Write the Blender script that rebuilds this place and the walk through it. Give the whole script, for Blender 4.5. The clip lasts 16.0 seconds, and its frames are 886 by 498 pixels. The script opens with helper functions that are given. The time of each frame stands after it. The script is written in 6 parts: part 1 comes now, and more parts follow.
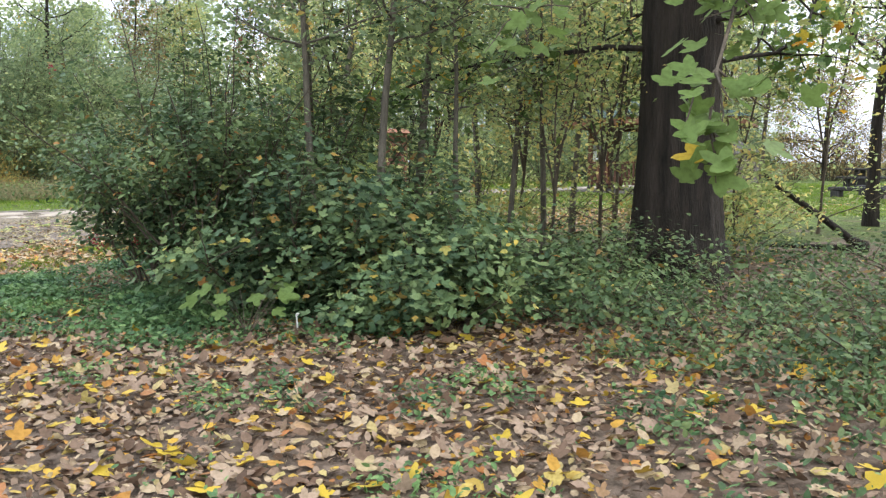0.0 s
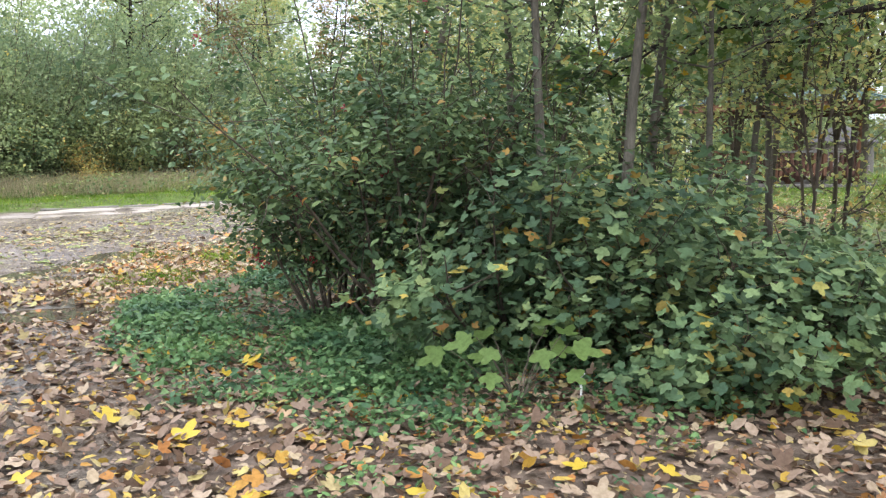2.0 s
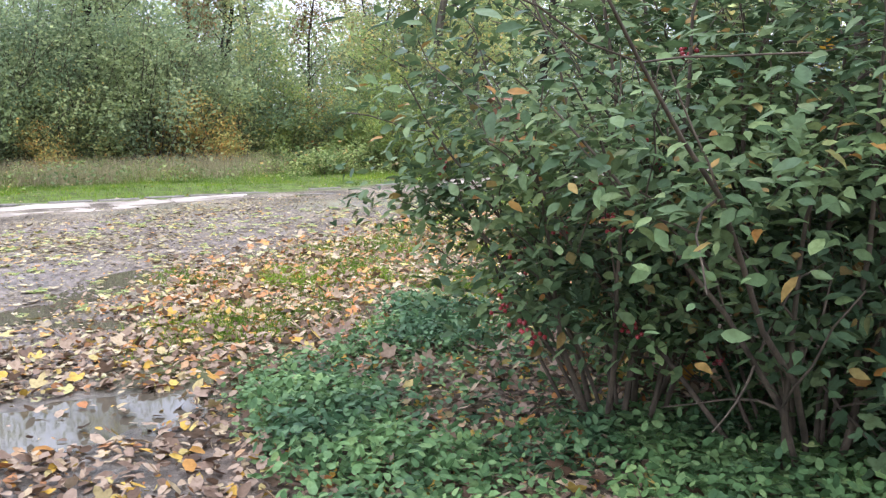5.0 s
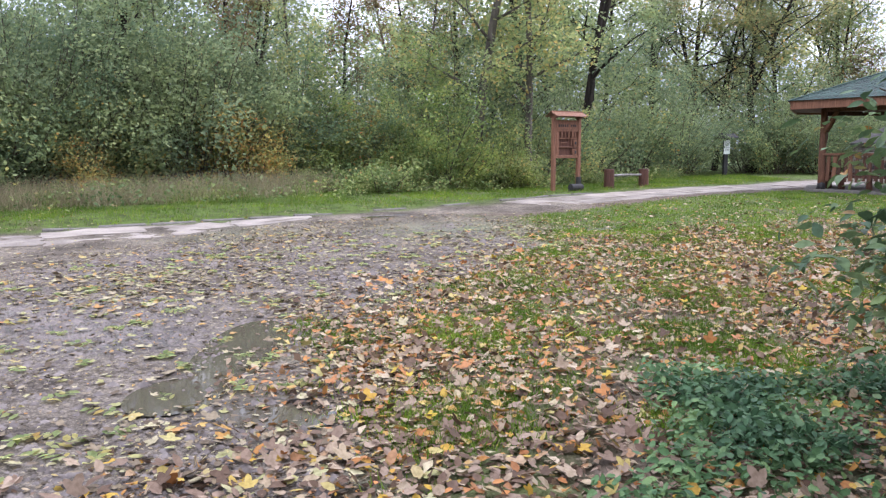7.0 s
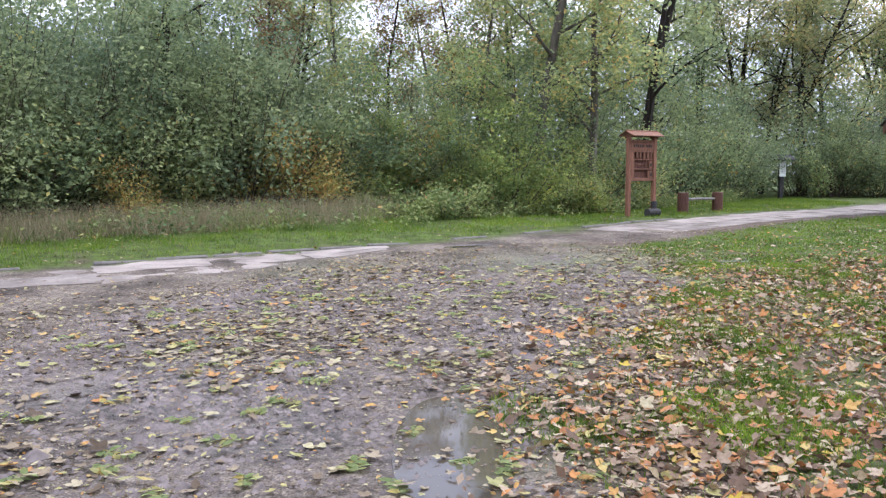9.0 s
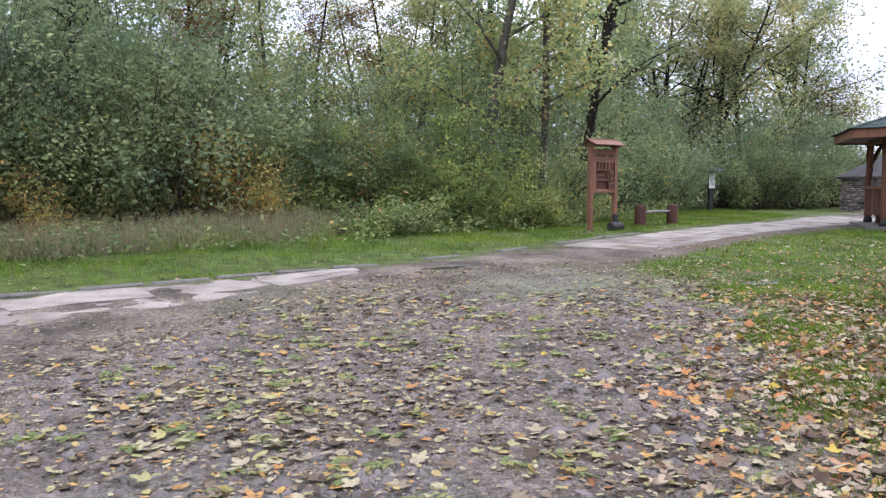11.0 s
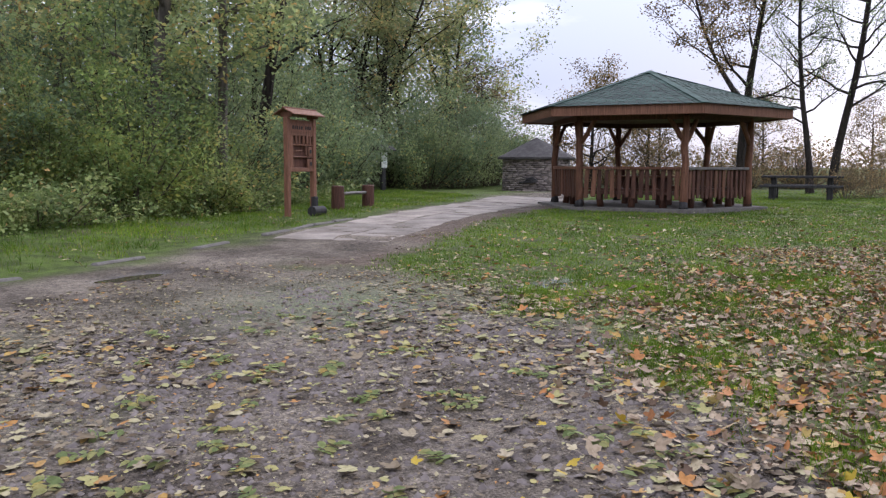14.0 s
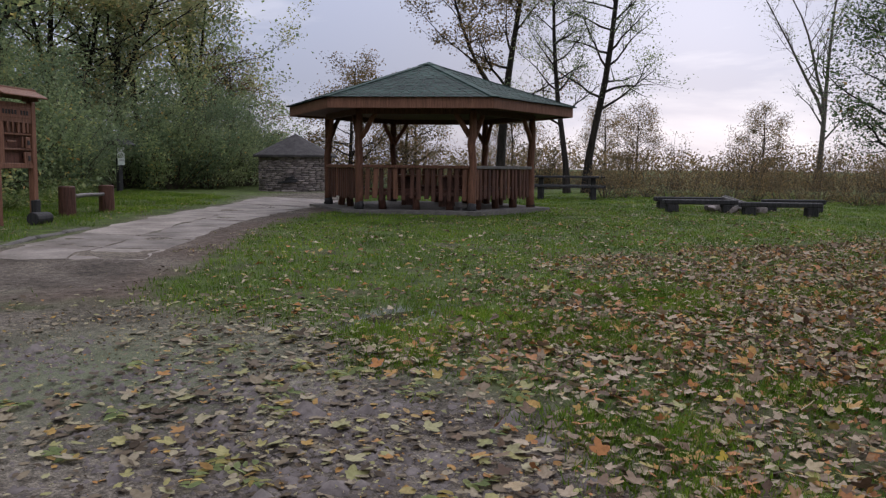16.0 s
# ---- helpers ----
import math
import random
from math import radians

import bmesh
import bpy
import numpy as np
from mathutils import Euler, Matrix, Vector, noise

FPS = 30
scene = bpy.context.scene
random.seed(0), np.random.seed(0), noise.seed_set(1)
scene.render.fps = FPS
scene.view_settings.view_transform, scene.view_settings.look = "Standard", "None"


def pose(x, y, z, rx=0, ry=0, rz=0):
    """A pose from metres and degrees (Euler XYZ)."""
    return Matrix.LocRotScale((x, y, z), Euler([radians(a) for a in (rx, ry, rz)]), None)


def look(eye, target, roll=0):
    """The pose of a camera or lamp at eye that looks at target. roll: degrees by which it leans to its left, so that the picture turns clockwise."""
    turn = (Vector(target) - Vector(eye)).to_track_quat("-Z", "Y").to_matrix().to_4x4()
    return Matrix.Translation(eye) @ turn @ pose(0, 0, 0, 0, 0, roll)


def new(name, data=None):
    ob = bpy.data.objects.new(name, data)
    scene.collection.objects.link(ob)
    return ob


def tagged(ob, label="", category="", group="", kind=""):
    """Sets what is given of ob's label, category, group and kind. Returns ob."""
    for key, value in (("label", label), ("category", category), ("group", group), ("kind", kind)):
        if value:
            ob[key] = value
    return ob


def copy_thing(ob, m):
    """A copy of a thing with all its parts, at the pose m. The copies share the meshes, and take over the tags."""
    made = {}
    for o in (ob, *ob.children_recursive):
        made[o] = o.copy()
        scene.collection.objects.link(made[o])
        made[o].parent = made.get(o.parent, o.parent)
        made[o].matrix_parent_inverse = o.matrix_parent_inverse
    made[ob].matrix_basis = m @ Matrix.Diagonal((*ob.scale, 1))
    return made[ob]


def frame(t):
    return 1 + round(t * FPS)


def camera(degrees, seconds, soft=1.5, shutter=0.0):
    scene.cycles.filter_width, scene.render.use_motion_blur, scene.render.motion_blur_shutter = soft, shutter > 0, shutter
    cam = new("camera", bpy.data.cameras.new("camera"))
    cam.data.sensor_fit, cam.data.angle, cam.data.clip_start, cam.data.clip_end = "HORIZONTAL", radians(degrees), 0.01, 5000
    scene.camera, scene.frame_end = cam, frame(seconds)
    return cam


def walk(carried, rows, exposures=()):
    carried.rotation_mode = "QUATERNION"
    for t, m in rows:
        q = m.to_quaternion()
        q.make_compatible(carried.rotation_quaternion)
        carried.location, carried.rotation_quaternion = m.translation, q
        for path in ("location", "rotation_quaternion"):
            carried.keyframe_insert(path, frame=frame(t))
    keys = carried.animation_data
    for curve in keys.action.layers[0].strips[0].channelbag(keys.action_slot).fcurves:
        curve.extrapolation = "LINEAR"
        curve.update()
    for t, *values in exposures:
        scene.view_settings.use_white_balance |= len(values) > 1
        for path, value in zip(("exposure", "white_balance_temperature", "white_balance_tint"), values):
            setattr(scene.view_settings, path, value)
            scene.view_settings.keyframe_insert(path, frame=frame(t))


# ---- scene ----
cam = camera(56.8, 16.0, soft=1.3)
METRES, EYE, TILT, LEAN, TURN = 19.5, 1.5, -3.4, 1.75, 9.6
ROWS = [
    (0.0, 0.0, 0.0, 0.0, 0.07, -2.59, -1.63),
    (0.5, -0.0217, 0.0258, 0.0021, 2.07, -2.65, -1.68),
    (1.0, -0.0452, 0.05, 0.0027, 3.42, -2.84, -1.71),
    (1.5, -0.0654, 0.0758, 0.0036, 4.02, -3.2, -1.67),
    (2.0, -0.0858, 0.1, 0.0054, 3.82, -3.43, -1.66),
    (2.5, -0.1062, 0.1247, 0.005, 2.88, -3.44, -1.65),
    (3.0, -0.1314, 0.1531, 0.0059, 2.21, -3.44, -1.77),
    (5.5, -0.2227, 0.2682, 0.0115, -0.63, -4.38, -1.61),
    (6.0, -0.2446, 0.288, 0.0132, -0.7, -4.35, -1.6),
    (6.5, -0.2676, 0.3114, 0.0151, -0.53, -4.06, -1.63),
    (7.0, -0.2911, 0.3309, 0.0166, -0.32, -3.39, -1.63),
    (7.5, -0.3136, 0.3528, 0.0182, 0.0, -2.64, -1.64),
    (8.0, -0.3353, 0.3744, 0.0177, 0.48, -2.08, -1.6),
    (8.5, -0.3524, 0.3998, 0.0177, 0.51, -1.93, -1.56),
    (11.0, -0.4347, 0.531, 0.0225, -6.74, -0.79, -1.17),
    (11.5, -0.4444, 0.5607, 0.0224, -10.98, -0.82, -0.98),
    (12.0, -0.4492, 0.5912, 0.0254, -15.71, -1.14, -0.68),
    (12.5, -0.4539, 0.6237, 0.0274, -20.12, -1.52, -0.51),
    (13.0, -0.4553, 0.6521, 0.0273, -24.19, -1.72, -0.33),
    (13.5, -0.4534, 0.6828, 0.0286, -27.71, -1.83, -0.14),
    (14.0, -0.4448, 0.7102, 0.0309, -31.43, -1.98, 0.03),
    (14.5, -0.4318, 0.7397, 0.0336, -35.94, -2.02, 0.25),
    (15.0, -0.4223, 0.7685, 0.0347, -40.79, -2.06, 0.43),
    (15.5, -0.4097, 0.7971, 0.0362, -45.53, -2.02, 0.65),
    (16.0, -0.3993, 0.8276, 0.0368, -49.12, -2.13, 0.8),
]
walk(cam, [(t, pose(0, 0, EYE, TILT, LEAN, TURN) @ pose(METRES * x, METRES * y, METRES * z, 90 + pitch, roll, yaw)) for t, x, y, z, yaw, pitch, roll in ROWS],
     exposures=[(0, 2.05, 6550, 8), (3, 2.33, 6250, 12), (5.5, 2.27, 6050, 17), (7.5, 1.74, 5950, 20), (9.5, 1.68, 5900, 20), (11, 1.55, 5950, 20),
                (12.5, 1.33, 6000, 20), (14.5, 0.87, 6100, 20), (16, 0.28, 6200, 19)])

# ---- world, sun ----
SUN_TURN, SUN_UP = 56.0, 16.0
SKY_LOW, SKY_HIGH = 0.60, 1.75
world = bpy.data.worlds.new("overcast_sky")
scene.world = world
world.use_nodes = True
wn, wl = world.node_tree.nodes, world.node_tree.links
wn.clear()


def wnode(kind, **kw):
    n = wn.new(kind)
    for k, v in kw.items():
        n.inputs[k].default_value = v
    return n


sky = wnode("ShaderNodeTexSky")
sky.sky_type, sky.sun_disc = "NISHITA", False
sky.sun_elevation, sky.sun_rotation = radians(SUN_UP), radians(SUN_TURN)
sky.dust_density = 1.5
coord = wnode("ShaderNodeTexCoord")
flat = wnode("ShaderNodeMapping", Scale=(1.0, 1.0, 4.0))
wl.new(coord.outputs["Generated"], flat.inputs["Vector"])
cloud = wnode("ShaderNodeTexNoise", Scale=2.4, Detail=7.0, Roughness=0.55, Distortion=0.3)
wl.new(flat.outputs["Vector"], cloud.inputs["Vector"])
cloud_tone = wnode("ShaderNodeValToRGB")
cloud_tone.color_ramp.elements[0].position, cloud_tone.color_ramp.elements[0].color = 0.44, (0.52, 0.58, 0.71, 1)
cloud_tone.color_ramp.elements[1].position, cloud_tone.color_ramp.elements[1].color = 0.64, (0.95, 0.97, 1.0, 1)
wl.new(cloud.outputs["Fac"], cloud_tone.inputs["Fac"])
# an overcast sky is about three times as bright overhead as along the horizon
parts = wnode("ShaderNodeSeparateXYZ")
wl.new(coord.outputs["Generated"], parts.inputs["Vector"])
height = wnode("ShaderNodeMapRange")
height.inputs["From Min"].default_value, height.inputs["From Max"].default_value = 0.1, 0.8
height.inputs["To Min"].default_value, height.inputs["To Max"].default_value = SKY_LOW, SKY_HIGH
wl.new(parts.outputs["Z"], height.inputs["Value"])
# thinner cloud round the hidden sun
sunward = wnode("ShaderNodeVectorMath")
sunward.operation = "DOT_PRODUCT"
sunward.inputs[1].default_value = (math.sin(radians(SUN_TURN)), math.cos(radians(SUN_TURN)), 0.05)
wl.new(coord.outputs["Generated"], sunward.inputs[0])
thin = wnode("ShaderNodeMapRange")
thin.interpolation_type = "SMOOTHERSTEP"
thin.inputs["From Min"].default_value, thin.inputs["From Max"].default_value = 0.972, 1.0
thin.inputs["To Min"].default_value, thin.inputs["To Max"].default_value = 0.0, 0.22
wl.new(sunward.outputs["Value"], thin.inputs["Value"])
total = wnode("ShaderNodeMath")
wl.new(height.outputs["Result"], total.inputs[0])
wl.new(thin.outputs["Result"], total.inputs[1])
sky_bg = wnode("ShaderNodeBackground", Strength=0.10)
wl.new(sky.outputs["Color"], sky_bg.inputs["Color"])
cloud_bg = wnode("ShaderNodeBackground")
wl.new(cloud_tone.outputs["Color"], cloud_bg.inputs["Color"])
wl.new(total.outputs["Value"], cloud_bg.inputs["Strength"])
both = wnode("ShaderNodeMixShader", Fac=0.96)
wl.new(sky_bg.outputs["Background"], both.inputs[1])
wl.new(cloud_bg.outputs["Background"], both.inputs[2])
wl.new(both.outputs["Shader"], wnode("ShaderNodeOutputWorld").inputs["Surface"])

sun = new("sun", bpy.data.lights.new("sun", "SUN"))
sun.data.energy, sun.data.angle, sun.data.color = 0.7, radians(25), (1.0, 0.95, 0.88)
sun_to = Vector((math.sin(radians(SUN_TURN)) * math.cos(radians(38)), math.cos(radians(SUN_TURN)) * math.cos(radians(38)), math.sin(radians(38))))
sun.matrix_world = look(sun_to * 60, (0, 0, 0))


# ---- materials ----
def mat(name, rough=0.8, metal=0.0):
    m = bpy.data.materials.new(name)
    m.use_nodes = True
    n, l = m.node_tree.nodes, m.node_tree.links
    b = n["Principled BSDF"]
    b.inputs["Roughness"].default_value, b.inputs["Metallic"].default_value = rough, metal
    return m, n, l, b


def put(n, kind, **kw):
    x = n.new(kind)
    for k, v in kw.items():
        x.inputs[k].default_value = v
    return x


def ramp(n, stops, constant=False):
    r = n.new("ShaderNodeValToRGB")
    e = r.color_ramp.elements
    r.color_ramp.interpolation = "CONSTANT" if constant else "LINEAR"
    while len(e) < len(stops):
        e.new(0.5)
    for el, (p, c) in zip(e, stops):
        el.position, el.color = p, (*c, 1)
    return r


def noise_tex(n, l, scale, detail=4.0, stretch=None):
    t = put(n, "ShaderNodeTexNoise", Scale=scale, Detail=detail, Roughness=0.6)
    c = n.new("ShaderNodeTexCoord")
    if stretch:
        mp = put(n, "ShaderNodeMapping", Scale=stretch)
        l.new(c.outputs["Object"], mp.inputs["Vector"])
        l.new(mp.outputs["Vector"], t.inputs["Vector"])
    else:
        l.new(c.outputs["Object"], t.inputs["Vector"])
    return t


def mixed(n, l, fac, a, b, how="MIX"):
    m = n.new("ShaderNodeMix")
    m.data_type, m.blend_type = "RGBA", how
    for sock, v in ((m.inputs[0], fac), (m.inputs[6], a), (m.inputs[7], b)):
        if isinstance(v, (int, float)):
            sock.default_value = v
        elif isinstance(v, tuple):
            sock.default_value = (*v, 1)
        else:
            l.new(v, sock)
    return m.outputs[2]


def bump(n, l, height, b, strength=0.4, dist=0.01):
    x = put(n, "ShaderNodeBump", Strength=strength, Distance=dist)
    l.new(height, x.inputs["Height"])
    l.new(x.outputs["Normal"], b.inputs["Normal"])


def leaf_mat(name, stops, rough=0.5, through_light=0.35, shade=None, gloss=0.1):
    """Leaves whose tone varies from leaf to leaf, with some light passing through."""
    m, n, l, b = mat(name, rough)
    b.inputs["Specular IOR Level"].default_value = gloss
    g = n.new("ShaderNodeNewGeometry")
    r = ramp(n, stops)
    l.new(g.outputs["Random Per Island"], r.inputs["Fac"])
    t = noise_tex(n, l, 45.0, 3.0)
    spot = ramp(n, [(0.35, (0.72, 0.70, 0.62)), (0.6, (1.08, 1.08, 1.05))])
    l.new(t.outputs["Fac"], spot.inputs["Fac"])
    c = mixed(n, l, 0.8, r.outputs["Color"], spot.outputs["Color"], "MULTIPLY")
    if shade:
        big = noise_tex(n, l, shade, 2.0)
        tone = ramp(n, [(0.36, (0.56, 0.62, 0.66)), (0.64, (1.28, 1.22, 1.0))])
        l.new(big.outputs["Fac"], tone.inputs["Fac"])
        c = mixed(n, l, 1.0, c, tone.outputs["Color"], "MULTIPLY")
    l.new(c, b.inputs["Base Color"])
    tr = n.new("ShaderNodeBsdfTranslucent")
    l.new(c, tr.inputs["Color"])
    mx = put(n, "ShaderNodeMixShader", Fac=through_light)
    l.new(b.outputs["BSDF"], mx.inputs[1])
    l.new(tr.outputs["BSDF"], mx.inputs[2])
    l.new(mx.outputs["Shader"], n["Material Output"].inputs["Surface"])
    return m


def rough_mat(name, dark, light, scale, rough=0.85, stretch=None, relief=0.4, dist=0.01, random_tone=0.0, fine=60.0):
    m, n, l, b = mat(name, rough)
    b.inputs["Specular IOR Level"].default_value = 0.2
    t = noise_tex(n, l, scale, 5.0, stretch)
    r = ramp(n, [(0.3, dark), (0.7, light)])
    l.new(t.outputs["Fac"], r.inputs["Fac"])
    f = noise_tex(n, l, fine, 3.0, stretch)
    fr = ramp(n, [(0.3, (0.75, 0.75, 0.75)), (0.7, (1.15, 1.15, 1.15))])
    l.new(f.outputs["Fac"], fr.inputs["Fac"])
    c = mixed(n, l, 1.0, r.outputs["Color"], fr.outputs["Color"], "MULTIPLY")
    if random_tone:
        o = n.new("ShaderNodeObjectInfo")
        rr = ramp(n, [(0.0, (1 - random_tone,) * 3), (1.0, (1 + random_tone,) * 3)])
        l.new(o.outputs["Random"], rr.inputs["Fac"])
        c = mixed(n, l, 1.0, c, rr.outputs["Color"], "MULTIPLY")
    l.new(c, b.inputs["Base Color"])
    bump(n, l, f.outputs["Fac"], b, relief, dist)
    return m


BARK_DARK = rough_mat("bark_dark", (0.012, 0.010, 0.008), (0.046, 0.036, 0.028), 9.0, 0.95, (1, 1, 0.12), 1.0, 0.04)
BARK_GREY = rough_mat("bark_grey", (0.05, 0.045, 0.035), (0.15, 0.13, 0.10), 7.0, 0.9, (1, 1, 0.25), 0.8, 0.02)
TWIG = rough_mat("twig_brown", (0.035, 0.028, 0.02), (0.11, 0.085, 0.06), 12.0, 0.85, (1, 1, 0.3), 0.5)
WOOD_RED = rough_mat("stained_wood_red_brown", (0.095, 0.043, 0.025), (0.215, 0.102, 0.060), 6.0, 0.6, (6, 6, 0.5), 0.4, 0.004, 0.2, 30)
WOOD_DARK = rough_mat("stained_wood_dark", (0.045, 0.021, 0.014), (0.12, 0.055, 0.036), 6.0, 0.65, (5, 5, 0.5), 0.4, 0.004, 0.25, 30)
WOOD_GREY = rough_mat("weathered_wood_grey", (0.09, 0.08, 0.07), (0.24, 0.22, 0.20), 5.0, 0.8, (5, 5, 0.6), 0.5, 0.004, 0.15, 30)
WOOD_BLACK = rough_mat("old_wood_blackened", (0.014, 0.013, 0.012), (0.05, 0.047, 0.045), 5.0, 0.75, (5, 5, 0.6), 0.5, 0.004, 0.15, 30)
CONCRETE = rough_mat("worn_concrete", (0.12, 0.097, 0.077), (0.30, 0.256, 0.214), 1.7, 0.75, None, 0.5, 0.006, 0.18, 26)
STONE = rough_mat("field_stone", (0.085, 0.068, 0.058), (0.25, 0.21, 0.185), 5.0, 0.9, None, 0.6, 0.01, 0.4, 30)
MORTAR = rough_mat("dark_mortar", (0.09, 0.08, 0.07), (0.16, 0.145, 0.125), 8.0, 0.95)
FELT = rough_mat("roof_felt_dark", (0.030, 0.027, 0.025), (0.07, 0.063, 0.058), 4.0, 0.9)
SHINGLE = rough_mat("green_shingle", (0.016, 0.030, 0.024), (0.042, 0.072, 0.056), 3.0, 0.85, None, 0.5, 0.004, 0.3, 90)
PAPER = rough_mat("notice_paper", (0.55, 0.58, 0.5), (0.72, 0.74, 0.68), 9.0, 0.6, None, 0.05)
WHITE_STICK = rough_mat("pale_peeled_stick", (0.5, 0.48, 0.44), (0.75, 0.73, 0.7), 15.0, 0.7)
BERRY, bn, bl, bb = mat("red_berry", 0.35)
bb.inputs["Base Color"].default_value = (0.22, 0.012, 0.016, 1)

LEAF_SHRUB = leaf_mat("shrub_leaf", [(0, (0.057, 0.097, 0.055)), (0.45, (0.104, 0.161, 0.085)), (0.94, (0.162, 0.216, 0.105)), (0.975, (0.361, 0.285, 0.070)), (1, (0.285, 0.138, 0.050))], 0.5, 0.32, 1.2)
LEAF_DARK = leaf_mat("dark_shrub_leaf", [(0, (0.054, 0.092, 0.044)), (0.5, (0.099, 0.149, 0.073)), (0.95, (0.152, 0.203, 0.097)), (1, (0.276, 0.134, 0.039))], 0.5, 0.3, 1.5)
LEAF_HERB = leaf_mat("ground_herb_leaf", [(0, (0.050, 0.100, 0.045)), (0.6, (0.095, 0.171, 0.077)), (1, (0.157, 0.237, 0.108))], 0.5, 0.3, 2.0)
LEAF_WEED = leaf_mat("verge_weed_leaf", [(0, (0.126, 0.182, 0.066)), (0.6, (0.214, 0.267, 0.110)), (0.95, (0.302, 0.331, 0.154)), (1, (0.428, 0.278, 0.132))], 0.6, 0.4, 0.7, 0.08)
LEAF_FRESH = leaf_mat("fresh_green_leaf", [(0, (0.194, 0.270, 0.094)), (0.6, (0.275, 0.360, 0.125)), (1, (0.437, 0.427, 0.136))], 0.6, 0.5, 0.6, 0.06)
LEAF_OLIVE = leaf_mat("olive_brown_leaf", [(0, (0.211, 0.235, 0.119)), (0.5, (0.308, 0.324, 0.164)), (0.85, (0.406, 0.389, 0.194)), (1, (0.535, 0.356, 0.164))], 0.6, 0.65, 0.4, 0.06)
LEAF_AMBER = leaf_mat("amber_leaf", [(0, (0.234, 0.266, 0.110)), (0.4, (0.396, 0.351, 0.110)), (0.8, (0.495, 0.323, 0.099)), (1, (0.414, 0.190, 0.077))], 0.6, 0.5, None, 0.06)
LEAF_FOREST = leaf_mat("forest_leaf_green", [(0.0, (0.18, 0.235, 0.13)), (0.5, (0.23, 0.30, 0.16)), (0.88, (0.29, 0.36, 0.19)), (0.94, (0.42, 0.43, 0.20)), (0.98, (0.52, 0.42, 0.13)), (1.0, (0.46, 0.27, 0.11))], 0.7, 0.5, 0.35, 0.05)
LEAF_SALLOW = leaf_mat("forest_leaf_grey_green", [(0.0, (0.19, 0.245, 0.135)), (0.6, (0.265, 0.325, 0.18)), (1.0, (0.35, 0.40, 0.23))], 0.7, 0.55, 0.35, 0.05)
LEAF_YELLOW = leaf_mat("forest_leaf_yellowing", [(0.0, (0.246, 0.314, 0.134)), (0.55, (0.358, 0.414, 0.179)), (0.82, (0.493, 0.470, 0.202)), (0.94, (0.582, 0.482, 0.168)), (1.0, (0.515, 0.314, 0.123))], 0.7, 0.7, None, 0.05)
LEAF_RUST = leaf_mat("forest_leaf_rust", [(0.0, (0.13, 0.12, 0.06)), (0.5, (0.21, 0.155, 0.08)), (1.0, (0.31, 0.19, 0.10))], 0.6, 0.4, 0.4)
LEAF_MAPLE = leaf_mat("maple_leaf_green", [(0, (0.071, 0.129, 0.043)), (0.7, (0.125, 0.182, 0.051)), (0.88, (0.179, 0.216, 0.051)), (0.94, (0.430, 0.284, 0.025)), (1, (0.448, 0.207, 0.025))], 0.5, 0.45)
LITTER = leaf_mat("leaf_litter", [(0, (0.066, 0.039, 0.024)), (0.2, (0.124, 0.078, 0.053)), (0.42, (0.202, 0.140, 0.102)), (0.62, (0.272, 0.199, 0.142)), (0.73, (0.305, 0.234, 0.149)), (0.8, (0.247, 0.098, 0.034)), (0.88, (0.363, 0.226, 0.034)), (0.94, (0.330, 0.265, 0.095)), (1, (0.247, 0.187, 0.129))], 0.6, 0.12)
LITTER_GREEN = leaf_mat("leaf_litter_trodden", [(0, (0.057, 0.040, 0.025)), (0.22, (0.119, 0.087, 0.056)), (0.45, (0.204, 0.160, 0.104)), (0.62, (0.285, 0.237, 0.157)), (0.72, (0.332, 0.294, 0.170)), (0.8, (0.235, 0.225, 0.095)), (0.88, (0.310, 0.275, 0.110)), (0.94, (0.323, 0.152, 0.051)), (1, (0.361, 0.237, 0.068))], 0.6, 0.12)
LITTER_ORANGE = leaf_mat("leaf_litter_brown_orange", [(0.0, (0.070, 0.042, 0.028)), (0.2, (0.16, 0.105, 0.068)), (0.42, (0.27, 0.20, 0.135)), (0.60, (0.37, 0.29, 0.20)), (0.67, (0.36, 0.31, 0.19)), (0.73, (0.28, 0.125, 0.055)), (0.88, (0.38, 0.165, 0.055)), (0.95, (0.38, 0.26, 0.08)), (1.0, (0.34, 0.30, 0.12))], 0.6, 0.12)
LEAF_GOLD = leaf_mat("fallen_leaf_gold", [(0, (0.302, 0.186, 0.021)), (0.5, (0.398, 0.275, 0.025)), (0.8, (0.411, 0.315, 0.072)), (1, (0.315, 0.143, 0.021))], 0.45, 0.2)
GRASS = leaf_mat("grass_blade", [(0, (0.077, 0.146, 0.013)), (0.6, (0.135, 0.224, 0.027)), (0.9, (0.198, 0.258, 0.045)), (1, (0.288, 0.241, 0.099))], 0.6, 0.4, 0.8)
GRASS_ROUGH = leaf_mat("rough_verge_grass", [(0.0, (0.085, 0.14, 0.03)), (0.6, (0.14, 0.20, 0.05)), (0.85, (0.20, 0.24, 0.08)), (1.0, (0.32, 0.28, 0.15))], 0.7, 0.35, 0.6, 0.05)
STRAW = leaf_mat("dry_grass", [(0.0, (0.16, 0.15, 0.08)), (0.6, (0.27, 0.23, 0.14)), (1.0, (0.38, 0.32, 0.21))], 0.7, 0.25)

# ground: soil, turf and the muddy drive, blended by where they lie
GROUND, gn, gl, gb = mat("ground_soil_turf_and_drive", 0.9)


def attr(name):
    a = gn.new("ShaderNodeAttribute")
    a.attribute_name = name
    return a.outputs["Fac"]


